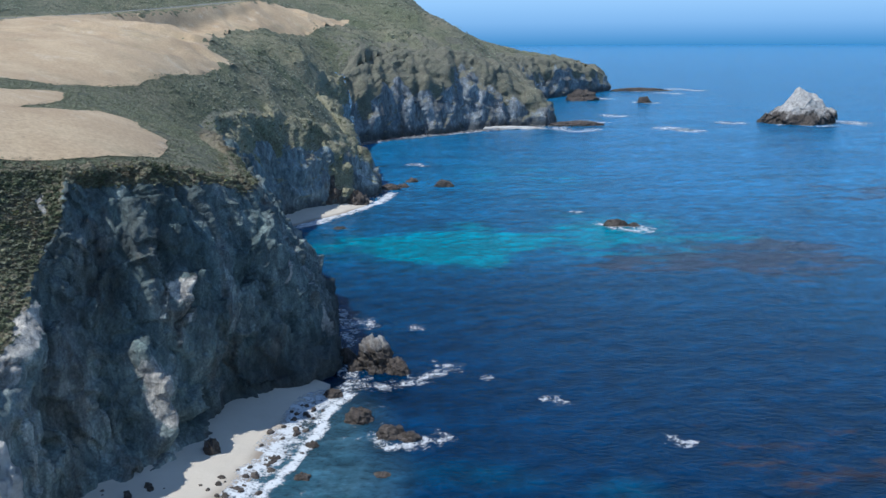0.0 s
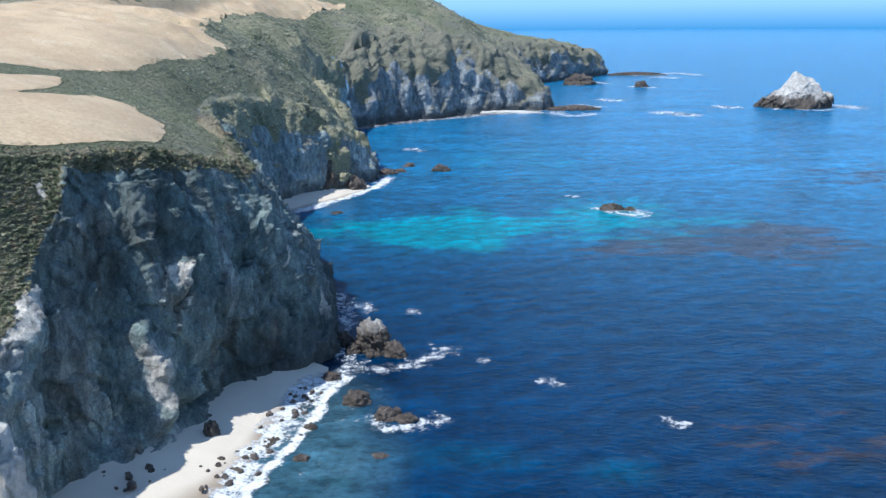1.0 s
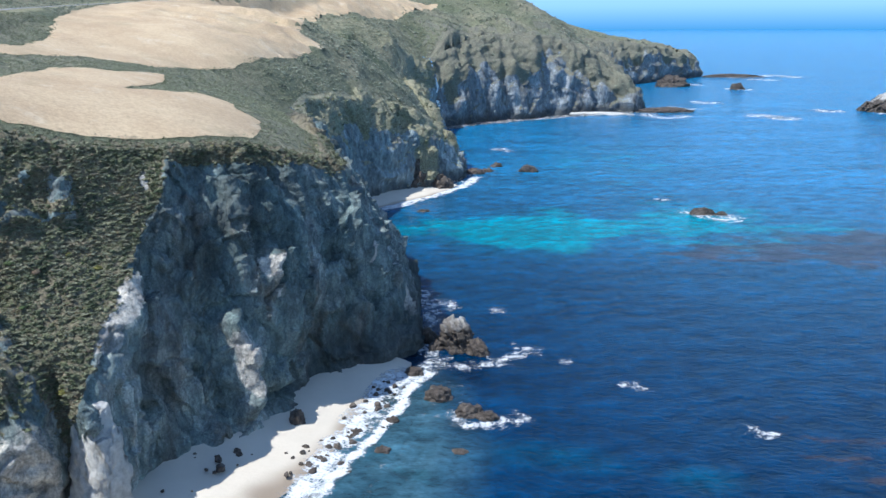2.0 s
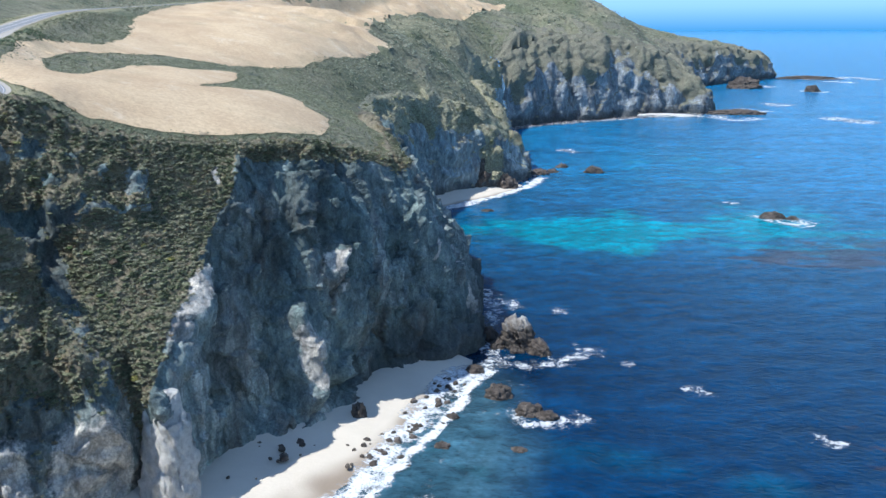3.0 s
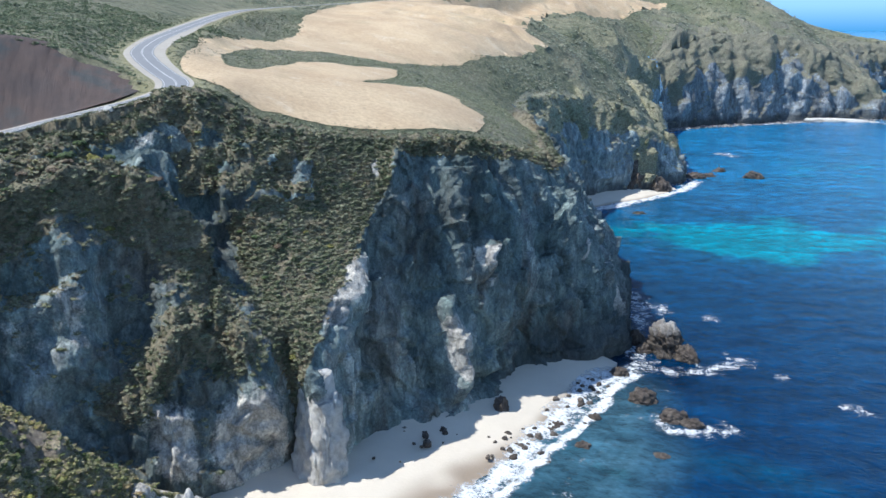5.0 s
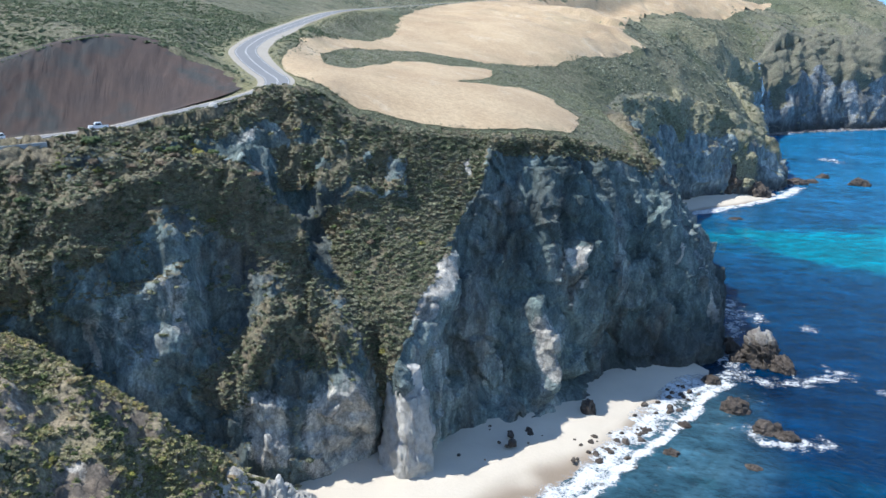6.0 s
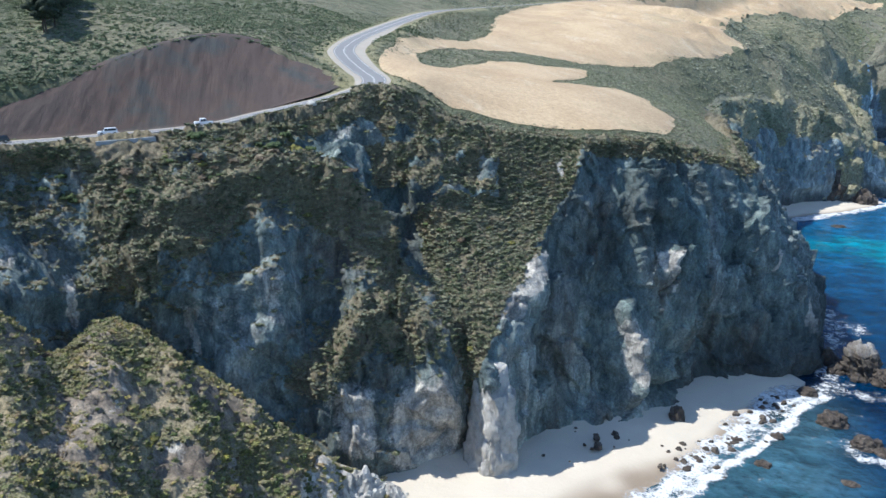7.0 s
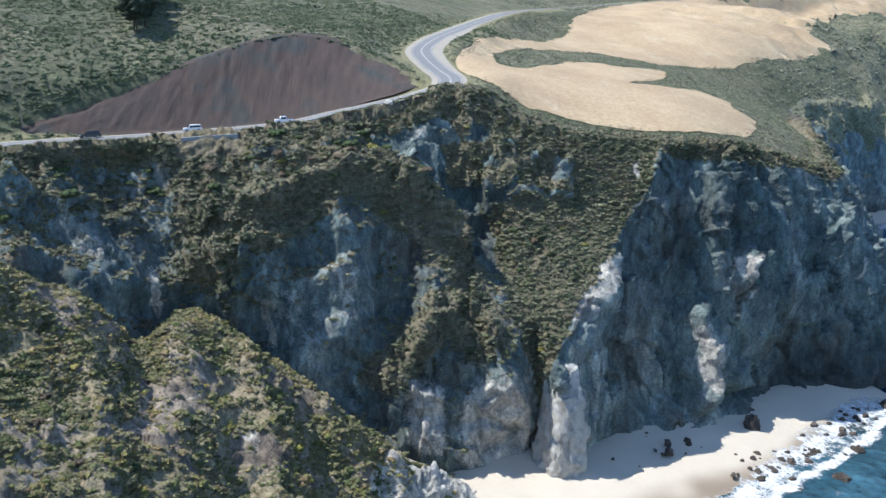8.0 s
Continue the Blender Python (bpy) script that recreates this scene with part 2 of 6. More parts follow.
col = mix(t, mathn(t, "MULTIPLY", grey(t, noise_tex(t, 0.35, 7, 0.75), 0.6, 0.7), 0.6), col, (0.22, 0.19, 0.12))
col = mix(t, 0.75, col, ramp(t, noise_tex(t, 0.8, 8, 0.8), [(0.3, (0.62, 0.6, 0.57)), (0.7, (1.3, 1.3, 1.28))]), "MULTIPLY")
t.links.new(col, b.inputs["Base Color"])
bump(t, b, noise_tex(t, 1.2, 7, 0.8), 0.8, 0.4)

sand_mat, t, b = material("beach_sand", 0.9)
wet = attr(t, "wet")
dry = mix(t, noise_tex(t, 0.15, 5), (0.50, 0.44, 0.355), (0.59, 0.525, 0.43))
col = mix(t, wet, dry, (0.26, 0.205, 0.15))
t.links.new(col, b.inputs["Base Color"])
t.links.new(grey(t, wet, 1.6, 0.3), b.inputs["Roughness"])
bump(t, b, noise_tex(t, 0.9, 6, 0.6), 0.5, 0.25)

asphalt_mat, t, b = material("asphalt", 0.85)
col = mix(t, noise_tex(t, 0.4, 6, 0.7), (0.15, 0.155, 0.16), (0.22, 0.22, 0.22))
t.links.new(col, b.inputs["Base Color"])

gravel_mat, t, b = material("pale_gravel", 0.95)
col = mix(t, noise_tex(t, 0.5, 7, 0.7), (0.25, 0.225, 0.185), (0.42, 0.38, 0.32))
t.links.new(col, b.inputs["Base Color"])

paint_mat, t, b = material("road_paint", 0.7)
col = mix(t, noise_tex(t, 1.5, 5), (0.36, 0.355, 0.34), (0.52, 0.51, 0.49))
t.links.new(col, b.inputs["Base Color"])

bank_mat, t, b = material("red_earth_bank", 0.95)
both = t.nodes.new("ShaderNodeCombineXYZ")
t.links.new(attr(t, "run"), both.inputs[0])
t.links.new(attr(t, "rise"), both.inputs[1])
rill = node(t, "ShaderNodeTexNoise", Scale=0.55, Detail=8.0, Roughness=0.75)
squash = t.nodes.new("ShaderNodeVectorMath")
squash.operation = "MULTIPLY"
squash.inputs[1].default_value = (1.0, 0.45, 1.0)
t.links.new(both.outputs[0], squash.inputs[0])
t.links.new(squash.outputs[0], rill.inputs["Vector"])
col = ramp(t, noise_tex(t, 0.05, 6, 0.6), [(0.36, (0.058, 0.044, 0.04)), (0.5, (0.078, 0.054, 0.045)), (0.6, (0.052, 0.053, 0.051)), (0.72, (0.044, 0.05, 0.05))])
col = mix(t, 0.85, col, ramp(t, rill.outputs[0], [(0.32, (0.72, 0.72, 0.74)), (0.5, (0.94, 0.94, 0.94)), (0.68, (1.2, 1.17, 1.13))]), "MULTIPLY")
t.links.new(col, b.inputs["Base Color"])
bump(t, b, rill.outputs[0], 0.7, 0.5)

# sea: deep blue, paler over sand, hazed in colour far out
sea_mat, t, b = material("sea_water", 0.18)
b.inputs["Specular IOR Level"].default_value = 0.22
b.inputs["IOR"].default_value = 1.33
shallow = attr(t, "sand_below")
mottle = mathn(t, "SUBTRACT", noise_tex(t, 0.05, 9, 0.72, (0.55, 1, 1)), 0.5)
sh = grey(t, mathn(t, "ADD", shallow, mathn(t, "MULTIPLY", mottle, 2.2)), 0.42, 0.72)
sh = mathn(t, "MULTIPLY", sh, grey(t, shallow, 0.0, 0.45))
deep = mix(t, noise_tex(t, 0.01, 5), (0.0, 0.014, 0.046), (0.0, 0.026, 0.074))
# Far water lightened: sky reflection and haze painted in with distance.
deep = mix(t, attr(t, "far_sky_haze"), deep, mix(t, noise_tex(t, 0.012, 5), (0.008, 0.095, 0.215), (0.014, 0.147, 0.295)))
deep = mix(t, attr(t, "horizon_haze"), deep, (0.03, 0.17, 0.34))
col = mix(t, mathn(t, "MULTIPLY", grey(t, shallow, 0.1, 0.9), 0.5), deep, (0.0, 0.12, 0.20))
col = mix(t, mathn(t, "MULTIPLY", sh, 0.7), col, (0.0, 0.195, 0.25))
col = mix(t, attr(t, "silt"), col, mix(t, noise_tex(t, 0.08, 6, 0.7), (0.028, 0.085, 0.105), (0.08, 0.135, 0.145)))
weed = attr(t, "kelp")
kf = grey(t, mathn(t, "ADD", mathn(t, "MULTIPLY", weed, 0.35), noise_tex(t, 0.09, 9, 0.75, (0.45, 1, 1))), 0.74, 0.82)
col = mix(t, mathn(t, "MULTIPLY", kf, 0.7), col, (0.04, 0.026, 0.022))
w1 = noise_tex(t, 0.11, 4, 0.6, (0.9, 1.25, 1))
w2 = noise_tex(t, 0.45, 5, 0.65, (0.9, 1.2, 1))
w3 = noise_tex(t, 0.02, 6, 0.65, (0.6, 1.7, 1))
swell = node(t, "ShaderNodeTexWave", Scale=0.03, Distortion=16.0, Detail=5.0, **{"Detail Scale": 0.6})
turned = t.nodes.new("ShaderNodeMapping")
turned.inputs["Rotation"].default_value = (0, 0, radians(58))
t.links.new(coords(t), turned.inputs["Vector"])
t.links.new(turned.outputs[0], swell.inputs["Vector"])
# Bright and dark wave slopes are painted by scaling the water colour.
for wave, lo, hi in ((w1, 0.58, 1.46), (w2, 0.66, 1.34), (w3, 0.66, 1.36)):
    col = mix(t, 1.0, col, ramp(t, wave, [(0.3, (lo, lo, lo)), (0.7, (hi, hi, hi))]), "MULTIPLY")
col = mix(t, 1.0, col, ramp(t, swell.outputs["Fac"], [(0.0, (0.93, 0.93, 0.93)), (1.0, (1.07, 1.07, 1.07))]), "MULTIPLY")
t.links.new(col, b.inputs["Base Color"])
bump(t, b, mathn(t, "ADD", mathn(t, "ADD", w1, mathn(t, "MULTIPLY", w2, 0.5)), mathn(t, "MULTIPLY", swell.outputs["Fac"], 0.12)), 0.45, 3.0)

# foam breaks up into a lace of round holes
foam_mat, t, b = material("sea_foam", 0.8)
b.inputs["Base Color"].default_value = (0.6, 0.62, 0.625, 1)
shift = t.nodes.new("ShaderNodeVectorMath")
shift.operation = "MULTIPLY_ADD"
blur = node(t, "ShaderNodeTexNoise", Scale=0.35, Detail=5.0)
t.links.new(coords(t), blur.inputs["Vector"])
t.links.new(blur.outputs["Color"], shift.inputs[0])
shift.inputs[1].default_value = (3.0, 3.0, 0.0)
t.links.new(coords(t), shift.inputs[2])
cells = t.nodes.new("ShaderNodeTexVoronoi")
cells.feature = "DISTANCE_TO_EDGE"
cells.inputs["Scale"].default_value = 0.8
t.links.new(shift.outputs[0], cells.inputs["Vector"])
lace = mathn(t, "SUBTRACT", 0.30, cells.outputs["Distance"])
hole = mathn(t, "ADD", attr(t, "cover"), mathn(t, "MULTIPLY", mathn(t, "SUBTRACT", noise_tex(t, 0.24, 9, 0.74), 0.5), 2.3))
hole = mathn(t, "ADD", hole, mathn(t, "MULTIPLY", lace, 0.8))
t.links.new(grey(t, hole, 0.5, 0.95), b.inputs["Alpha"])

rock_mat, t, b = material("sea_rock", 0.85)
col = ramp(t, noise_tex(t, 0.5, 7, 0.7), [(0.3, (0.022, 0.018, 0.015)), (0.5, (0.07, 0.055, 0.044)), (0.7, (0.17, 0.14, 0.115))])
t.links.new(col, b.inputs["Base Color"])
bump(t, b, noise_tex(t, 1.6, 7, 0.7), 0.9, 0.6)

pale_rock_mat, t, b = material("pale_rock", 0.9)
col = ramp(t, noise_tex(t, 0.35, 7, 0.7), [(0.3, (0.29, 0.275, 0.245)), (0.5, (0.5, 0.48, 0.44)), (0.7, (0.66, 0.64, 0.59))])
t.links.new(col, b.inputs["Base Color"])
bump(t, b, noise_tex(t, 1.2, 7, 0.75), 1.0, 0.7)

# ---------------------------------------------------------------- the coast in plan: foot, two ledge lines and rim, station by station
COVE = [  # foot, lower, upper, rim
    ((-140, 36, 1), (-163, 42, 30), (-180, 48, 60), (-195, 57, 81)),
    ((-146, 72, 1), (-168, 79, 32), (-182, 83, 60), (-196, 86, 81)),
    ((-142, 103, 1), (-158, 110, 32), (-171, 115, 60), (-183, 118, 81)),
    ((-134, 121, 1), (-148, 125, 34), (-158, 132, 60), (-166, 143, 82)),
    ((-122, 138, 1), (-131, 146, 30), (-139, 156, 62), (-150, 168, 85)),
    ((-111, 148, 2), (-115, 155, 27), (-127, 170, 55), (-141, 182, 92)),
    ((-100, 161, 2), (-103.5, 163, 33), (-114, 177.5, 58), (-124, 189, 83)),
    ((-91, 166, 2), (-92, 170, 36), (-102.5, 188.5, 55), (-110, 197, 79)),
    ((-89, 180, 2), (-90, 186, 30), (-95, 200, 58), (-97, 208, 77)),
    ((-75, 191, 2), (-79, 200, 30), (-83, 210, 56), (-87, 217, 76)),
    ((-65, 208, 3), (-68, 214, 30), (-73, 222, 54), (-79, 231, 74.4)),
    ((-63, 234, 3), (-63, 229, 28), (-67, 238, 50), (-73, 247, 70)),
    ((-52, 243, 2), (-56, 247, 25), (-61, 253, 46), (-67, 262, 66)),
    ((-35, 268, -1), (-44, 268, 20), (-55, 268, 42), (-66, 274, 63)),
    ((-39, 298, -2), (-47, 298, 20), (-58, 295, 42), (-71, 290, 63)),
    ((-44, 331, -2), (-53, 330, 20), (-65, 326, 42), (-80, 322, 64)),
    ((-60, 366, -2), (-70, 364, 25), (-82, 360, 48), (-96, 352, 66)),
    ((-88, 425, -2), (-94, 422, 21), (-100, 420, 42), (-111, 415, 61)),
]
FAR_SHORE = [  # foot and rim only: a steep foot and an easier shoulder between them
    ((-88, 425, -2), (-111, 415, 61)), ((-101, 470, 0), (-108, 478, 64)), ((-97, 492, 1), (-97, 520, 58)), ((-76, 522, 1), (-81, 556, 52)),
    ((-54, 556, 0), (-66, 584, 38)), ((-42, 597, -1), (-55, 603, 14)), ((-60, 645, -1), (-84, 658, 50)), ((-88, 735, -1), (-104, 745, 58)), ((-83, 837, -1), (-97, 858, 64)),
]
DISTANT_SHORE = [
    ((-83, 837, -1), (-97, 858, 64)), ((-47, 878, 0), (-56, 930, 82)), ((11, 921, 0), (3, 980, 84)), ((80, 965, 0), (56, 1018, 72)), ((130, 991, -1), (103, 1010, 34)),
    ((118, 1080, -1), (78, 1110, 62)), ((131, 1290, -1), (104, 1330, 62)), ((205, 1400, -1), (196, 1424, 52)), ((277, 1490, -1), (257, 1492, 33)), ((270, 1600, -1), (236, 1612, 47)), ((150, 1900, -1), (110, 1910, 55)),
]


def with_ledges(pairs):
    g = []
    for foot, rim in pairs:
        a, b = np.array(foot, float), np.array(rim, float)
        g.append((a, a + (b - a) * (0.14, 0.14, 0.34), a + (b - a) * (0.38, 0.38, 0.68), b))
    return g


COAST_TWO, COAST_THREE = with_ledges(FAR_SHORE), with_ledges(DISTANT_SHORE)
RIM = np.array([s[3] for s in COVE] + [s[3] for s in COAST_TWO[1:]] + [s[3] for s in COAST_THREE[1:]], float)
SPOTS = np.array([
    (-90, 285, 77), (-110, 312, 78), (-130, 335, 83), (-120, 352, 77), (-132, 430, 85), (-124, 526, 87), (-181, 697, 96), (-165, 330, 92), (-191, 385, 97), (-158, 277, 93), (-160, 241, 94),
    (-111, 579, 81), (-102, 634, 76), (-114, 751, 90), (-181, 759, 106), (-158, 835, 106), (-104, 1035, 115), (-80, 896, 91), (2, 1110, 120), (43, 1105, 89), (45, 1250, 80), (70, 1260, 75), (0, 1250, 108), (-41, 1250, 143), (-10, 1320, 120),
    (-90, 1300, 186), (-200, 1200, 190), (-330, 1000, 185), (0, 1550, 106), (90, 1550, 74), (-200, 1700, 240), (-181, 882, 132), (-246, 503, 113), (-251, 443, 110),
    (-420, 620, 160), (-420, 420, 165), (-400, 250, 160)], float)

HILL_SPOTS = np.array([(-380, 100, 150), (-262, 80, 110), (-283, 135, 117), (-266, 199, 117), (-267, 312, 118), (-224, 118, 99), (-221, 158, 107), (-206, 184, 107), (-180, 197, 101)], float)


def plate(points):
    """A thin-plate surface through spot heights."""
    xy = points[:, :2] / 100.0
    r2 = ((xy[:, None] - xy[None]) ** 2).sum(2)
    k = r2 * np.log(r2 + 1e-9) * 0.5 + 0.02 * np.eye(len(xy))
    pm = np.hstack([np.ones((len(xy), 1)), xy])
    a = np.block([[k, pm], [pm.T, np.zeros((3, 3))]])
    w = np.linalg.solve(a, np.concatenate([points[:, 2], np.zeros(3)]))

    def height(x, y):
        q = np.stack([np.ravel(x), np.ravel(y)], 1) / 100.0
        d2 = ((q[:, None] - xy[None]) ** 2).sum(2)
        return (0.5 * d2 * np.log(d2 + 1e-9) @ w[:len(xy)] + w[-3] + q @ w[-2:]).reshape(np.shape(x))
    return height


ROAD = [(-204, 30, 82), (-203, 60, 82), (-202, 88, 82), (-189, 121, 81.5), (-172, 147, 82.5), (-163, 160, 85), (-155, 170, 87.3), (-148, 179, 89.5), (-145.5, 187, 91.3),
        (-150, 194, 92.6), (-158, 200, 94), (-171, 210, 97), (-181, 221, 99.3), (-190, 240, 102), (-200, 264, 104), (-214, 297, 106.3), (-239, 363, 110.8), (-257, 430, 113), (-262, 500, 115), (-262, 560, 117), (-252, 640, 120), (-225, 750, 126), (-197, 877, 134)]
BANK_TOE = [(-210, 96, 82.3), (-205, 107, 82.2), (-197, 121, 82.1), (-190, 133, 82.1), (-182, 145, 82.6), (-175, 154, 83.4), (-169, 163, 85), (-163, 171, 87.3), (-158, 179, 89.3), (-156, 186, 91)]
BANK_TOP = [(-213, 100, 85), (-211, 118, 89.5), (-206, 135, 94.5), (-202, 150, 99.5), (-199, 166, 103.5), (-195, 180, 104.5), (-187, 189, 102), (-179, 192, 98.5), (-169, 193, 95.2), (-160, 190, 92.3)]
toe, topl = np.array(BANK_TOE, float), np.array(BANK_TOP, float)
HILL = plate(np.vstack([RIM, SPOTS, HILL_SPOTS]))
ROAD_LINE = spline(ROAD, stations(ROAD, 4.0))


def plateau(x, y):
    """Height of the land above the cliffs, with the bench of the road cut into it."""
    q = np.stack([np.ravel(x), np.ravel(y), 0 * np.ravel(x)], 1)
    z = HILL(x, y) + fbm(q / 14.0, 4, 31).reshape(np.shape(x)) * 0.5
    wild = smooth(420, 540, np.asarray(y)) * (1 - smooth(60, 170, dist_to_line(RIM, x, y)[0]))
    z = z + (ridged(q / (34, 34, 1), 4, 37).reshape(np.shape(x)) * 4.0 + facets(q / (26, 26, 1), 38).reshape(np.shape(x)) * 2.2 - 3.0) * wild
    d, at = dist_to_line(ROAD_LINE, x, y)
    zr = np.interp(at, np.arange(len(ROAD_LINE)), ROAD_LINE[:, 2])
    w = smooth(5.5, 22.0, d)
    return zr - 0.1 + (z - zr) * w


# ---------------------------------------------------------------- cliffs
def crest_distance(line, uu, vv, du, dv):
    """Metres from a crest drawn in stations and lines, and whether a place lies on its far (higher station) side."""
    q = np.array(line, float) * (du, dv)
    x, y = uu * du, vv * dv
    best, far = np.full(x.shape, 1e9), np.zeros(x.shape, bool)
    for a, b in zip(q, q[1:]):
        d = b - a
        w = np.clip(((x - a[0]) * d[0] + (y - a[1]) * d[1]) / (d @ d), 0, 1)
        r = np.hypot(x - a[0] - w * d[0], y - a[1] - w * d[1])
        near = r < best
        side = d[0] * (y - a[1]) - d[1] * (x - a[0]) > 0
        best, far = np.where(near, r, best), np.where(near, side, far)
    return best, far


def ribs_out(ribs, uu, vv, du, dv):
    """Metres that sharp-crested ribs (and, negative, gullies) stand out; every rib: crest from the top down, metres, width on the near and far side."""
    total = np.zeros(uu.shape)
    for line, out, near_w, far_w in ribs:
        d, far = crest_distance(line, uu, vv, du, dv)
        k = np.clip(1 - d / np.where(far, far_w, near_w), 0, 1)
        total = total + out * (k if out > 0 else k * k * (3 - 2 * k))
    return total


ARETE = [(8.45, 3.9), (8.25, 3.6), (8.1, 3.1), (7.5, 2.72), (7.32, 2.3), (6.98, 1.95), (6.62, 1.7)]
MID_RIB = [(4.08, 3.22), (4.6, 2.95), (5.15, 2.66), (5.45, 2.25), (5.65, 1.95)]
BOWL = [(6.9, 4.1), (8.5, 4.1), (8.28, 3.6), (8.08, 3.1), (7.44, 2.74), (7.06, 2.34), (6.72, 1.97), (6.42, 1.74), (6.3, 1.5), (6.2, 1.15), (6.08, 1.15), (6.02, 1.6), (5.9, 1.92), (5.68, 2.35), (5.45, 2.8), (5.3, 3.12), (6.0, 3.22), (6.8, 3.3)]
RIBS = [
    (ARETE, 4.5, 20, 4.5), (MID_RIB, 7.0, 20, 6.5),
    ([(4.45, 3.55), (4.95, 3.12), (5.32, 2.75)], -4.0, 8, 9),
    ([(4.75, 2.4), (4.3, 2.08), (3.9, 1.78)], 4.5, 6, 5),
    ([(2.5, 3.98), (2.36, 3.4), (2.16, 2.65)], 6.5, 6, 14),
    ([(2.75, 2.95), (3.2, 3.28), (3.55, 3.34), (4.0, 3.2)], 3.5, 12, 6),
    ([(3.55, 2.75), (3.5, 2.4), (3.48, 2.0)], 3.2, 5, 4),
    ([(1.62, 3.7), (1.65, 3.0), (1.8, 2.3)], -6.5, 9, 8),
    ([(1.25, 3.3), (1.38, 2.9), (1.45, 2.6)], 4.0, 6, 5),
    ([(2.95, 3.0), (2.85, 2.4), (2.7, 1.9)], -4.0, 6, 6),
    ([(6.12, 2.0), (6.12, 1.6), (6.15, 1.1)], -3.0, 4.5, 4.5),
    ([(4.95, 3.95), (4.75, 3.7), (4.6, 3.45)], 4.0, 8, 5),
    ([(3.6, 3.95), (3.75, 3.7), (3.7, 3.45)], 3.0, 7, 5),
    ([(8.95, 3.75), (9.08, 3.0), (9.05, 2.2), (9.0, 1.4)], -5.0, 9, 7),
    ([(8.35, 3.45), (8.5, 3.15), (8.42, 2.9)], 2.5, 4, 7),
    ([(9.28, 2.05), (9.42, 1.72), (9.62, 1.36)], 8.0, 5.5, 4.0),
    ([(10.05, 2.66), (10.02, 2.4)], 5.0, 4.5, 3.5),
    ([(9.85, 3.35), (9.95, 2.9), (9.9, 2.7)], -1.8, 2.5, 2.5),
    ([(7.62, 2.3), (7.55, 1.9), (7.42, 1.45), (7.5, 1.1)], -2.6, 2.2, 2.2),
    ([(12.2, 3.6), (12.7, 2.8), (12.75, 2.0), (12.6, 1.3)], 3.0, 9, 7),
    ([(11.3, 3.5), (11.5, 2.6), (11.45, 1.9)], -2.5, 8, 8),
    ([(10.75, 3.2), (10.8, 2.5), (10.7, 1.8)], 1.8, 6, 6),
    ([(10.1, 1.25), (10.5, 1.2)], -4.5, 3.5, 3.5),
]


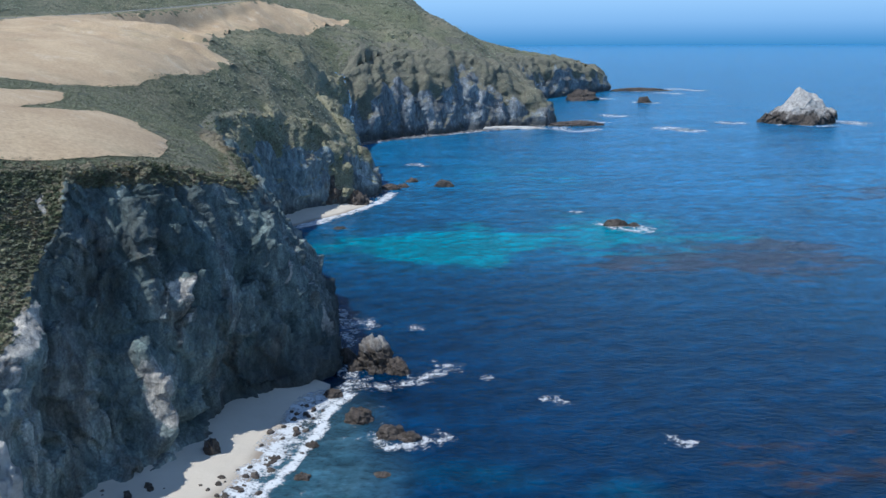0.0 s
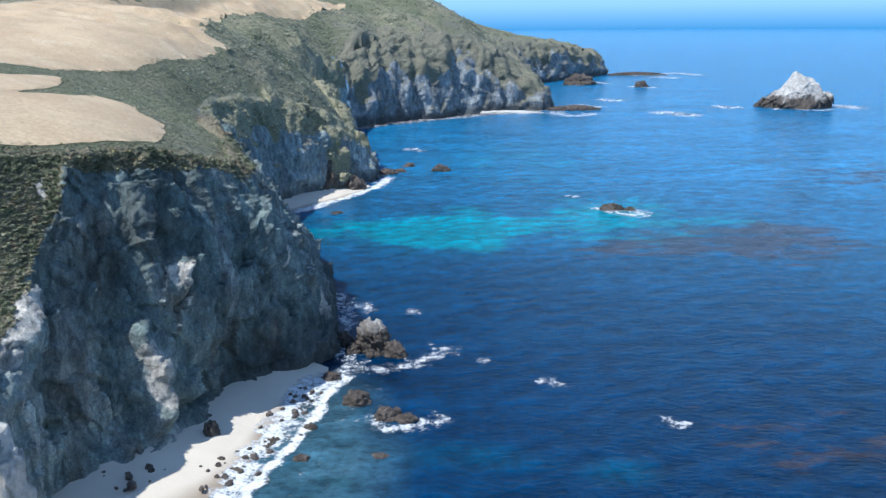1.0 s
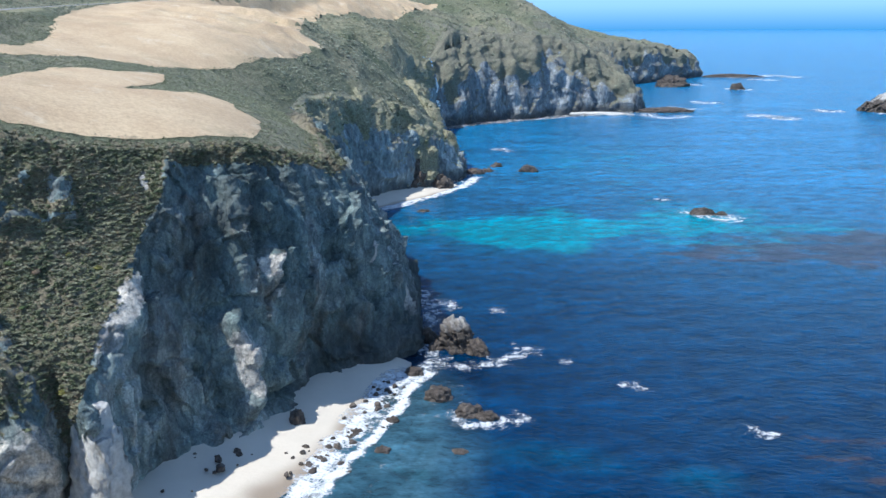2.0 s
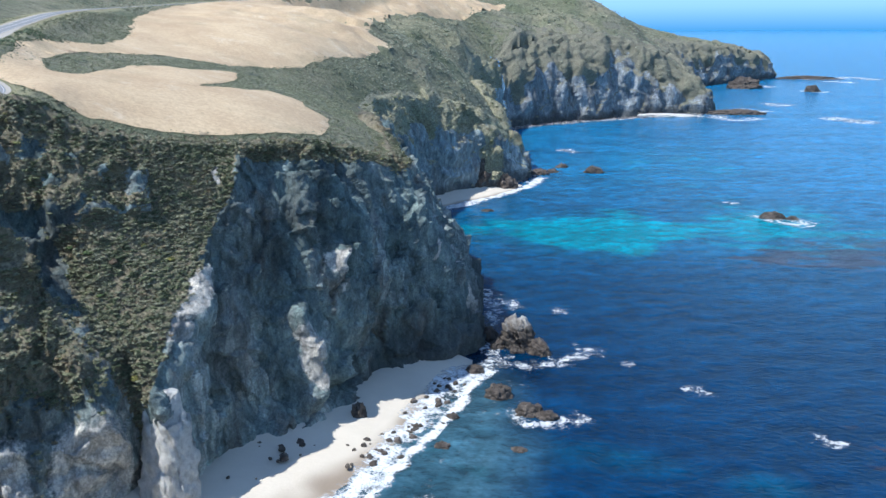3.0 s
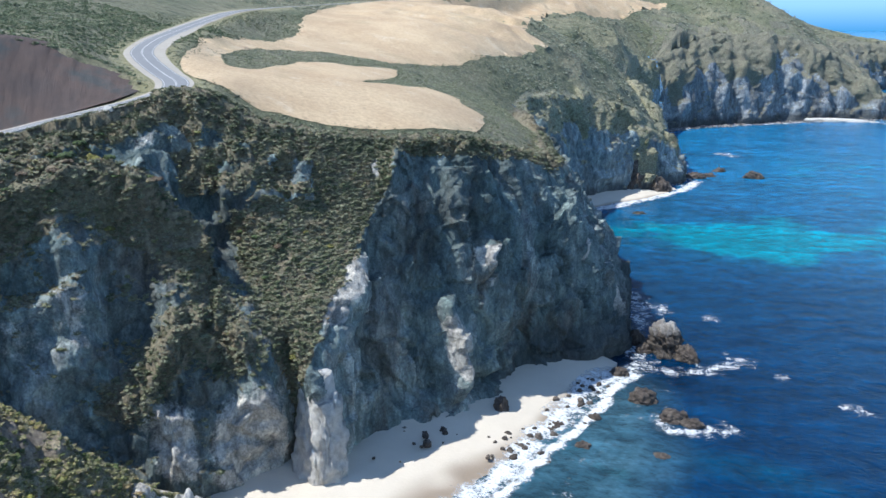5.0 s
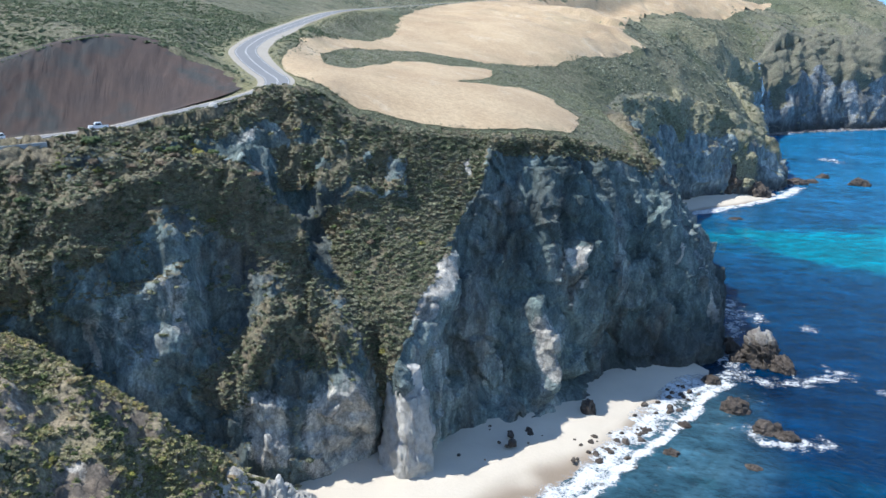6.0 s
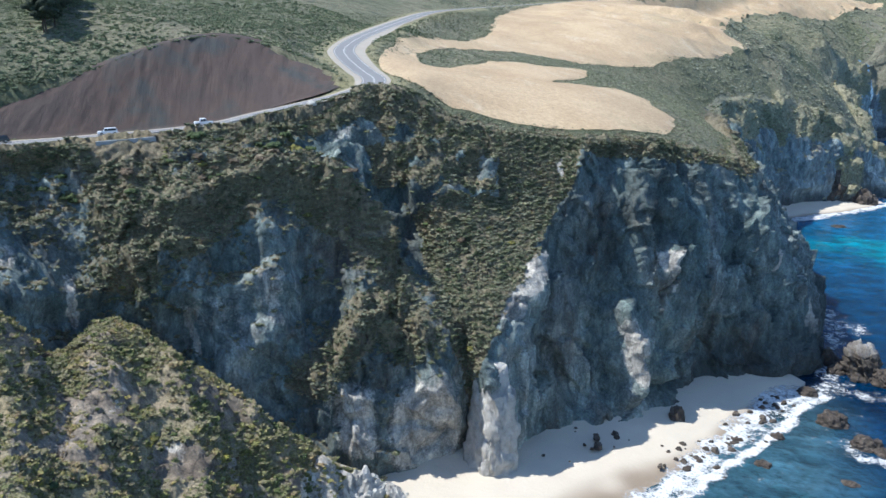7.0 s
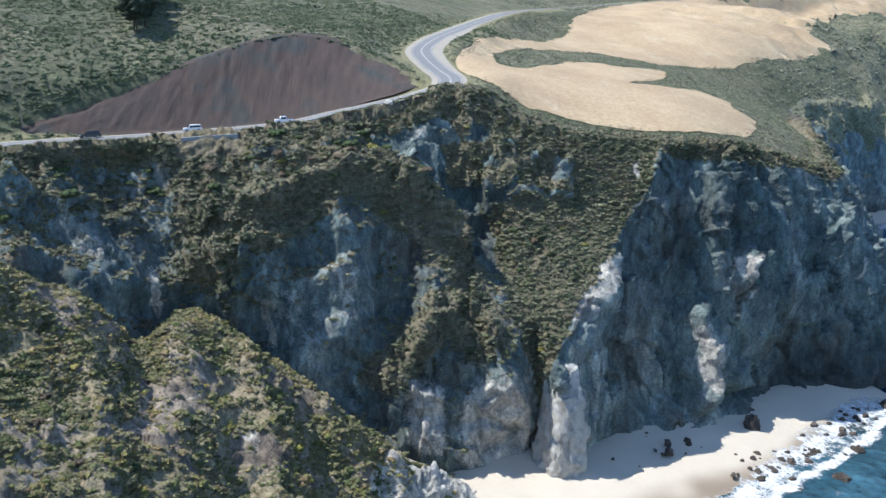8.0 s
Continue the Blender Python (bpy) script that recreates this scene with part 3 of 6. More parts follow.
def cliff(plan, step, rows, amp, seed, forms=(), scale=1.0):
    g = np.array(plan, float)                              # stations, lines, 3
    rim = g[:, 3]
    along = np.gradient(rim[:, :2], axis=0)
    inland = np.stack([-along[:, 1], along[:, 0]], 1)
    inland /= np.linalg.norm(inland, axis=1, keepdims=True)
    below = g[:, 0] + np.array([0, 0, -4.0])
    in1, in2 = rim.copy(), rim.copy()
    in1[:, :2] += inland * 3.0 * scale
    in2[:, :2] += inland * 9.0 * (scale ** 1.5 if scale > 2 else scale)
    lines = np.stack([below, g[:, 0], g[:, 1], g[:, 2], rim, in1, in2], 1)
    u = stations(lines.mean(1), step)
    lines = spline(lines, u)                               # nu, 7, 3
    v = np.concatenate([np.linspace(0, 1, 5)[:-1], np.linspace(1, 4, rows)[:-1], np.linspace(4, 6, 10)])
    grid = np.stack([spline(line, v) for line in lines])   # nu, nv, 3
    top = v >= 4
    grid[:, top, 2] = plateau(grid[:, top, 0], grid[:, top, 1]) + (0.25 - 0.35 * (v[top] - 4))[None]
    n = normals_of(grid)
    p0 = grid.reshape(-1, 3)
    p = p0 / scale
    big = ridged(p * (1 / 17, 1 / 17, 1 / 46), 3, seed) * 3.2
    mid = ridged(p * (1 / 6, 1 / 6, 1 / 13), 3, seed + 7) * 1.2
    tilted = p + np.stack([0 * p[:, 0], 0 * p[:, 0], 0.35 * p[:, 0] + 0.25 * p[:, 1]], 1) + fbm(p / 8.0, 2, seed + 21)[:, None] * 2.0
    mid = mid * 0.6 + facets(tilted * (1 / 9, 1 / 9, 1 / 15), seed + 3) * 1.5 + facets(tilted * (1 / 3.4, 1 / 3.4, 1 / 6), seed + 5) * 0.75
    small = fbm(p * (1 / 1.9, 1 / 1.9, 1 / 2.6), 3, seed + 13) * 0.35 + facets(tilted * (1 / 1.5, 1 / 1.5, 1 / 2.2), seed + 6) * 0.28
    fade = (smooth(0.6, 1.4, v) * (1 - smooth(3.6, 4.4, v)))[None].repeat(len(u), 0).ravel()
    move = (big + mid) * fade * amp + small * np.maximum(fade, 0.15) * amp
    uu, vv = np.repeat(u, len(v)), np.tile(v, len(u))
    if scale == 1:
        wu, wv = uu + 0.10 * fbm(p0 / 8.0, 4, 33), vv + 0.05 * fbm(p0 / 8.0, 4, 36)
        face = smooth(7.6, 8.4, uu)
        move = move + 7.5 * np.exp(-((vv - 2.6) / 0.6) ** 2) * smooth(0.0, 1.2, uu) * (1 - smooth(2.9, 4.0, uu))
        move = move + 8.0 * np.exp(-((vv - 1.7) / 1.0) ** 2 - ((uu - 4.3) / 0.75) ** 2)
        move = move + (2.5 * np.exp(-((vv - 3.1) / 0.6) ** 2) - 4.0 * np.exp(-((vv - 1.45) / 0.5) ** 2)) * smooth(8.0, 8.8, uu) * (1 - smooth(12.6, 13.4, uu))
        move = move + face * fade * (facets(tilted * (1 / 16, 1 / 16, 1 / 26), seed + 15) * 1.6 + ridged(tilted * (1 / 11, 1 / 11, 1 / 30), 2, seed + 16) * 0.8)
        move = move * (1 - 0.7 * inside(BOWL, wu, wv))
        low, high = smooth(0.7, 1.2, vv), vv + 0.05 * fbm(p0 / 5.0, 3, 39)
        move = move + ribs_out([q for q in RIBS if q[1] > 0], wu, wv, 13.5, 27.0) * low * (1 - smooth(3.3, 4.0, high))
        move = move + ribs_out([q for q in RIBS if q[1] < 0], wu, wv, 13.5, 27.0) * low * (1 - smooth(3.75, 4.0, high))
    step_up = p0[:, 2] / (15.0 if scale == 1 else 22.0) + 1.2 * fbm(p0 * (1 / 24, 1 / 24, 1 / 32) / scale ** 0.5, 3, seed + 51)
    step_up = step_up - np.floor(step_up)
    ledge = np.where(step_up < 0.6, step_up / 0.6, (1 - step_up) / 0.4) - 0.5
    where = (1 - smooth(5.3, 6.0, uu)) if scale == 1 else 1.0
    move = move + (2.6 if scale == 1 else 3.0) * ledge * where * smooth(1.1, 1.6, vv) * (1 - smooth(3.2, 3.9, vv))
    for cu, cv, su, sv, lean, out in forms:
        move = move + out * np.exp(-((uu - cu - lean * (vv - cv)) / su) ** 2 - ((vv - cv) / sv) ** 2) * (1 if scale == 1 else np.maximum(fade, 0.0))
    side = np.sign((n[..., :2] * -spline(inland, u)[:, None]).sum(2).mean())
    p = p0 + (n.reshape(-1, 3) * side) * move[:, None]
    slope = 1 - np.abs(normals_of(p.reshape(grid.shape))[..., 2]).ravel()
    return u, v, p, n.reshape(-1, 3) * side, slope, grid.shape[:2]


def plant_cover(p, slope, seed):
    return np.clip(0.9 - 1.25 * slope + 0.45 * fbm(p / 14.0, 4, seed), 0, 1)


# bare pale rock on the cove's cliff, and sunlit bulges painted pale: station, line, widths, lean, strength
# stations 9.45 and 10.03: sunlight on the bulges, put into the colour
PALE_AND_SUNLIT = [(8.02, 3.5, 0.07, 0.14, 0.2, 0.9), (9.45, 1.7, 0.17, 0.36, -0.5, 0.8), (10.03, 2.52, 0.2, 0.14, 0.0, 0.75), (10.1, 2.24, 0.1, 0.06, 0.0, 0.7),
        (5.35, 1.42, 0.6, 0.46, 0.1, 0.85), (4.3, 1.5, 0.45, 0.34, 0.0, 0.72), (2.78, 2.15, 0.09, 0.22, 0.0, 0.75), (3.5, 2.35, 0.12, 0.3, 0.0, 0.6), (1.62, 2.55, 0.06, 0.25, 0.0, 0.7), (3.05, 2.25, 0.3, 0.25, 0.0, 0.45),
        (4.3, 3.62, 0.22, 0.07, 0.0, 0.55), (1.35, 2.9, 0.16, 0.18, 0.0, 0.5), (13.2, 2.0, 0.1, 0.5, 0.3, 0.7), (12.62, 2.6, 0.06, 0.2, 0.5, 0.7), (5.7, 1.2, 0.3, 0.12, 0.0, 0.55)]
pick_forms = random.Random(12)
FAR_FORMS = [[(0.3 + k * gap + pick_forms.uniform(-0.1, 0.1), pick_forms.uniform(1.6, 2.8), pick_forms.uniform(0.10, 0.2) * wide, pick_forms.uniform(1.0, 2.2), pick_forms.uniform(-0.16, 0.16),
              (1 if k % 2 else -1) * pick_forms.uniform(0.6, 1.1) * out) for k in range(n)] for gap, wide, out, n in ((0.47, 1.0, 3.0, 17), (0.31, 0.5, 3.5, 31))]
CLIFFS = {}
for name, plan, step, rows, label, amp, seed, forms, scale in (
        ("sea_cliff_cove", COVE, 0.55, 190, "dark grey-blue rocky sea cliff with scrub on its slopes", 1.0, 3, (), 1.0),
        ("sea_cliff_far_cove", COAST_TWO, 1.3, 100, "shaded rocky sea cliff behind a small beach", 1.15, 5, FAR_FORMS[0], 1.6),
        ("sea_cliff_distant", COAST_THREE, 2.2, 100, "distant weathered sea cliffs with pale gullies", 1.6, 8, FAR_FORMS[1], 2.6)):
    u, v, p, n, slope, (nu, nv) = cliff(plan, step, rows, amp, seed, forms, scale)
    uu, vv = np.repeat(u, nv), np.tile(v, nu)
    cover = plant_cover(p, slope, seed)
    pale = 0.25 * np.clip(fbm(p / (30, 30, 60), 3, seed + 40), 0, 1)
    if name == "sea_cliff_cove":
        wu, wv = uu + 0.16 * fbm(p / 6.0, 4, 33), vv + 0.08 * fbm(p / 6.0, 4, 36)
        slopes = 1 - smooth(5.9, 6.2, wu)
        cover = np.clip(cover * (0.12 + 0.88 * slopes) - slopes * 0.08 * (1 - smooth(2.9, 3.4, vv)), 0, 1)
        d, far = crest_distance(MID_RIB, wu, wv, 13.5, 27.0)
        cap = np.where(far, 1 - smooth(1.0, 2.5, d), 1 - smooth(6.0, 13.0, d)) * smooth(1.75, 2.1, vv) * smooth(3.3, 3.6, wu)
        gully = far * (1 - smooth(7.0, 13.0, d)) * smooth(2.4, 2.8, vv) * smooth(1.5, 3.0, d)
        d2, far2 = crest_distance([(4.75, 2.4), (4.3, 2.08), (3.9, 1.78)], wu, wv, 13.5, 27.0)
        d3, far3 = crest_distance([(2.5, 3.98), (2.36, 3.4), (2.16, 2.65)], wu, wv, 13.5, 27.0)
        d4, far4 = crest_distance([(2.75, 2.95), (3.2, 3.28), (3.55, 3.34), (4.0, 3.2)], wu, wv, 13.5, 27.0)
        cover = np.clip(np.maximum.reduce([cover, 0.85 * cap, 0.7 * (1 - smooth(3.0, 6.0, d2)), 0.8 * (1 - smooth(3.0, 8.0, d3)), 0.85 * (1 - smooth(5.0, 9.0, d4))]) - 0.8 * gully, 0, 1)
        rocky = smooth(4.5, 4.8, wu) * (1 - smooth(6.75, 6.95, wu)) * smooth(3.24, 3.36, wv) * (1 - smooth(3.75, 3.85, wv))
        pale = pale * (1 - rocky)
        cover = np.clip(cover * (1 - 0.6 * rocky) + rocky * 0.75 * smooth(-0.3, 0.1, fbm(p / 5.0, 3, 46)) + 0.95 * inside(BOWL, wu, wv), 0, 1)
        edge, right = crest_distance(ARETE, wu, wv, 13.5, 27.0)
        pale = np.maximum(pale, 0.95 * (1 - smooth(3.0, 5.0, edge)) * ~right * smooth(1.98, 2.1, wv) * (1 - smooth(2.5, 2.64, wv)))
        ragged = uu + 0.14 * fbm(p / 7.0, 3, 15)
        for cu, cv, su, sv, lean, k in PALE_AND_SUNLIT:
            pale = np.maximum(pale, k * np.exp(-((ragged - cu - lean * (vv - cv)) / su) ** 4 - ((vv - cv) / sv) ** 4))
        cover = cover * (1 - 0.9 * pale)
    if name == "sea_cliff_far_cove":
        cover = np.maximum(0.7 * cover, smooth(2.75, 3.15, vv + 1.0 * fbm(p / (16, 16, 24), 4, 50)))
        cover = np.maximum(cover, np.exp(-((uu - 3.55) / 0.3) ** 4 - ((vv - 2.0) / 0.7) ** 4))
    cover = np.maximum(cover, smooth(3.6, 3.85, vv + 0.16 * fbm(p / 7.0, 3, 9)))
    if scale > 2:
        pale = pale + 0.4 * smooth(0.2, 0.5, fbm(p / (13, 13, 110), 3, 49)) * (1 - smooth(2.3, 2.9, vv))
        cover = np.maximum(cover, smooth(2.3, 3.0, vv + 2.2 * fbm(p / (26, 26, 44), 4, 50)))
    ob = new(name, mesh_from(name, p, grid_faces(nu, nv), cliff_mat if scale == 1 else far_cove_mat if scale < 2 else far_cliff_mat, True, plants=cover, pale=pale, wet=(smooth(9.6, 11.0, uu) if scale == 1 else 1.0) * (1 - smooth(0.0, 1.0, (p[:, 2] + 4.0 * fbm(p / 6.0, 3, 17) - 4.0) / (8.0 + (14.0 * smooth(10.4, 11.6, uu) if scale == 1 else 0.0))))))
    tagged(ob, label, "cliff", kind="structure")
    CLIFFS[name] = (p, n, slope, cover, uu, vv)

# ---------------------------------------------------------------- land above the cliffs
rim_line = spline(RIM, stations(RIM, 3.0))
land_poly = np.vstack([rim_line[:, :2], [(60, 2200), (-900, 2200), (-900, -40), (-195, 0)]])


# outlines of the dry grass fields
FRONT_FIELD = [(-161, 211), (-148, 201), (-132, 194), (-121, 198), (-113, 203), (-104, 209), (-96, 216), (-88, 226), (-83, 240), (-81, 250), (-86, 274), (-95, 277), (-106, 300), (-114, 300), (-116, 270), (-124, 258),
               (-126, 282), (-142, 335), (-151, 300), (-157, 275), (-152, 243), (-153, 229), (-162, 236), (-173, 252), (-177, 246), (-170, 229)]
BACK_FIELD = [(-169, 231), (-173, 252), (-180, 285), (-172, 331), (-157, 351), (-147, 391), (-139, 414), (-134, 481), (-125, 532), (-137, 534), (-143, 550), (-160, 650), (-181, 756), (-158, 838), (-125, 903), (-104, 1039),
              (-152, 985), (-186, 885), (-216, 749), (-250, 607), (-252, 520), (-241, 440), (-210, 372), (-193, 321), (-195, 303), (-186, 262)]


def closed_line(points, step):
    q = np.array([points[-1], *points, points[0], points[1]], float)
    u = stations(q[1:-1], step) + 1
    # gentler than a full spline, so that corners stay corners
    i = np.clip(np.floor(u).astype(int), 0, len(q) - 2)
    straight = q[i] + (q[np.minimum(i + 1, len(q) - 1)] - q[i]) * (u - i)[:, None]
    return 0.5 * spline(q, u) + 0.5 * straight


FRONT_LINE, BACK_LINE = closed_line(FRONT_FIELD, 4.0), closed_line(BACK_FIELD, 6.0)


def land_sheet(name, xs, ys, mat, keep, label):
    gx, gy = np.meshgrid(xs, ys, indexing="ij")
    z = plateau(gx, gy)
    p = np.stack([gx, gy, z], 2).reshape(-1, 3)
    bank_poly = np.vstack([toe[:, :2], topl[::-1, :2], toe[:1, :2]])
    p[:, 2] -= 9.0 * inside(bank_poly, p[:, 0], p[:, 1]) * smooth(1.0, 4.5, dist_to_line(bank_poly, p[:, 0], p[:, 1])[0])
    verge = 1 - smooth(5.5, 15.0, dist_to_line(ROAD_LINE, p[:, 0], p[:, 1])[0])
    for line in (FRONT_LINE, BACK_LINE):                   # the grass lies over this ground
        d, _ = dist_to_line(line, p[:, 0], p[:, 1])
        p[:, 2] -= 1.5 * smooth(1.5, 7.0, d) * inside(line, p[:, 0], p[:, 1])
    ok = keep(p[:, 0], p[:, 1])
    f = grid_faces(len(xs), len(ys))
    f = f[ok[f].all(1)]
    used = np.unique(f)
    remap = np.zeros(len(p), int)
    remap[used] = np.arange(len(used))
    ob = new(name, mesh_from(name, p[used], remap[f], mat, True, verge=verge[used]))
    return tagged(ob, label, "hillside", kind="structure")


def on_land(x, y):
    d, _ = dist_to_line(rim_line[::2], x, y)
    return inside(land_poly, x, y) & (d > 2.0)


xs = np.concatenate([np.arange(-800, -420, 14), np.arange(-420, -60, 2.5), np.arange(-60, 330, 8)])
ys = np.concatenate([np.arange(-20, 40, 8), np.arange(40, 500, 2.5), np.arange(500, 900, 6), np.arange(900, 2000, 14)])
land_sheet("ground", xs, ys, ground_mat, on_land, "green and brown scrub-covered coastal terrace and hills")

# ---------------------------------------------------------------- sea, with the sea bed's paler patches
r = np.concatenate([[0.01], np.linspace(10, 600, 122), np.geomspace(620, 4950, 60)])
a = np.linspace(-math.pi, math.pi, 361)
gr, ga = np.meshgrid(r, a, indexing="ij")
p = np.stack([gr * np.sin(ga), gr * np.cos(ga), 0 * gr], 2).reshape(-1, 3)


def patch(x, y, cx, cy, rx, ry, turn=0.0):
    c, s = math.cos(radians(turn)), math.sin(radians(turn))
    dx, dy = (x - cx) * c + (y - cy) * s, -(x - cx) * s + (y - cy) * c
    return np.clip(1.25 - np.hypot(dx / rx, dy / ry), 0, 1)


X, Y = p[:, 0], p[:, 1]
warp = fbm(p / 60.0, 4, 41) * 40
shallow = np.max([patch(X + warp, Y - warp, 8, 440, 92, 52), patch(X + warp, Y, 95, 465, 85, 75) * 0.75, patch(X, Y + warp, 60, 640, 110, 160) * 0.4,
                  patch(X + warp * 0.4, Y, -38, 190, 30, 60) * 0.3, patch(X + warp * 0.5, Y + warp * 0.3, 0, 195, 40, 10) * 0.3, patch(X + warp * 0.3, Y, 46, 190, 14, 9) * 0.4], 0)
kelp = np.max([patch(X + warp, Y + warp, 140, 400, 110, 60), patch(X + warp * 0.5, Y, 98, 205, 55, 40) * 0.7, patch(X, Y, 330, 560, 160, 120) * 0.8], 0)
sea = new("water", mesh_from("water", p, grid_faces(len(r), len(a)), sea_mat, True, sand_below=shallow, kelp=kelp, silt=np.clip(patch(X + warp * 0.4, Y + warp * 0.3, -44, 185, 26, 62, 0) * 1.1, 0, 0.55), far_sky_haze=smooth(220, 720, np.hypot(X, Y) + warp), horizon_haze=smooth(1200, 4200, np.hypot(X, Y))))
tagged(sea, "deep blue sea with turquoise shallows and kelp", "sea", kind="structure")

# sea haze and sky far out
m = bpy.data.materials.new("distant_haze")
m.use_nodes = True
t = m.node_tree
t.nodes.clear()
out, em = t.nodes.new("ShaderNodeOutputMaterial"), t.nodes.new("ShaderNodeEmission")
g = t.nodes.new("ShaderNodeNewGeometry")
sep = t.nodes.new("ShaderNodeSeparateXYZ")
t.links.new(g.outputs["Position"], sep.inputs[0])
t.links.new(ramp(t, grey(t, sep.outputs[2], 0, 420), [(0.0, (0.075, 0.28, 0.56)), (0.10, (0.135, 0.35, 0.65)), (0.28, (0.25, 0.48, 0.79)), (0.6, (0.37, 0.62, 0.92)), (1.0, (0.40, 0.65, 0.94))]), em.inputs[0])
em.inputs[1].default_value = 1.0
t.links.new(em.outputs[0], out.inputs[0])
a = np.linspace(-1.3, 1.3, 90)
zz = np.linspace(-5, 480, 6)
ga, gz = np.meshgrid(a, zz, indexing="ij")
p = np.stack([4850 * np.sin(ga), 4850 * np.cos(ga), gz], 2).reshape(-1, 3)
sky_far = new("backdrop", mesh_from("backdrop", p, grid_faces(len(a), len(zz)), m))
tagged(sky_far, "pale blue hazy sky over the sea horizon", "sky", kind="structure")

# ---------------------------------------------------------------- near spur below the road
SPUR = [  # behind, crest, front, low front, foot
    ((-192.2, 69.9, 33.3), (-166.6, 45.6, 78.1), (-142.3, 37.9, 66.6), (-102.9, 20.2, 50.7), (-50, 2, -2)),
    ((-182.6, 84, 28.5), (-162.2, 66, 64.3), (-139.4, 51.6, 54.9), (-101.9, 30.1, 45.7), (-56, 14, -2)),
    ((-171.5, 95.5, 24.9), (-155.8, 79.8, 53), (-133.4, 60.8, 47.3), (-100.4, 39.8, 41.7), (-62, 26, -2)),
    ((-165.9, 100.3, 26), (-153.3, 86.7, 44.2), (-127.1, 65.7, 41.8), (-98, 46.4, 37), (-65, 35, -2)),
    ((-167, 114, 34), (-157, 104, 45.5), (-133, 82, 40), (-102, 56, 31), (-68, 44, -2)),
    ((-150, 123, 14), (-140, 111, 35), (-124, 95, 26), (-100, 74, 17), (-74, 64, -2)),
    ((-127, 134, 3), (-118.5, 125.5, 14), (-113, 116, 9.5), (-104, 101, 7), (-88, 92, -2)),
    ((-114, 142, 0), (-108, 136, 4), (-104, 129, 3), (-100, 118, 2), (-92, 110, -2)),
]


SPUR_RIBS = [
    ([(4.7, 1.3), (4.8, 1.5), (4.95, 1.9), (5.02, 2.6), (5.05, 3.2)], 4.0, 9, 5),
    ([(5.1, 0.95), (5.45, 1.35), (5.7, 1.9), (5.85, 2.6)], 3.0, 7, 4),
    ([(3.35, 1.0), (3.45, 1.8), (3.5, 2.8)], -1.5, 12, 9),
    ([(1.7, 1.1), (2.2, 1.7), (2.5, 2.6), (2.6, 3.2)], 2.0, 14, 7),
    ([(5.9, 0.95), (6.1, 1.5), (6.2, 2.3)], 2.0, 6, 4)]


def spur_mesh():
    g = np.array(SPUR, float)
    u = stations(g[:, 1], 0.6)
    lines = spline(g, u)
    v = np.concatenate([np.linspace(0, 3, 130), np.linspace(3, 4, 20)[1:]])
    grid = np.stack([spline(line, v) for line in lines])
    n = normals_of(grid)
    n *= np.sign(n[..., 2:3] + 1e-9)
    p = grid.reshape(-1, 3)
    # small ribs run down from the crest
    uu, vv = np.repeat(u, len(v)), np.tile(v, len(u))
    rib = ridged(np.stack([uu * 1.7, vv * 0.35, 0 * uu], 1), 2, 77) * 0.3
    wu, wv = uu + 0.12 * fbm(p / 7.0, 3, 62), vv + 0.06 * fbm(p / 7.0, 3, 63)
    rib = rib + ribs_out(SPUR_RIBS, wu, wv, 19.0, 24.0)
    move = (rib + ridged(p / (9, 9, 11), 3, 61) * 1.0 + facets(p / 4.5, 68) * 0.7 + fbm(p / 1.8, 3, 67) * 0.4) * smooth(0, 0.4, vv) * (1 - 0.6 * np.exp(-((vv - 1) / 0.25) ** 2))
    p = p + n.reshape(-1, 3) * move[:, None]
    slope = 1 - np.abs(normals_of(p.reshape(grid.shape))[..., 2]).ravel()
    cover = np.clip(0.78 + 1.1 * fbm(p / 10.0, 4, 71) - 0.3 * slope - 0.8 * smooth(5.5, 6.5, uu), 0, 1)
    ob = new("sea_cliff_spur", mesh_from("sea_cliff_spur", p, grid_faces(len(u), len(v)), spur_mat, True, plants=cover, pale=np.maximum(smooth(5.4, 6.4, uu + 0.6 * fbm(p / 6.0, 3, 80)), 0.55 * smooth(0.05, 0.4, fbm(p / (6, 6, 14), 3, 79)) * smooth(3.4, 4.4, uu))))
    tagged(ob, "scrub-covered spur of brown soil and pale rock", "spur", kind="structure")
    return p, n.reshape(-1, 3), slope, cover, uu, vv


CLIFFS["spur"] = spur_mesh()

# ---------------------------------------------------------------- beaches
def beach(name, upper, lower, step, label):
    up, lo = np.array(upper, float), np.array(lower, float)
    u = stations((up + lo) / 2, step)
    a, b = spline(up, u), spline(lo, u)
    v = np.linspace(-0.15, 1.12, 36)
    grid = a[:, None] + (b - a)[:, None] * v[None, :, None]
    p = grid.reshape(-1, 3)
    p[:, 2] += fbm(p * (1 / 6, 1 / 6, 0), 3, 51) * 0.25
    wet = smooth(0.6, 0.85, np.tile(v, len(u)) + 0.06 * vnoise(p / 7.0, 5))
    ob = new(name, mesh_from(name, p, grid_faces(len(u), len(v)), sand_mat, True, wet=wet))
    return tagged(ob, label, "beach", kind="structure")


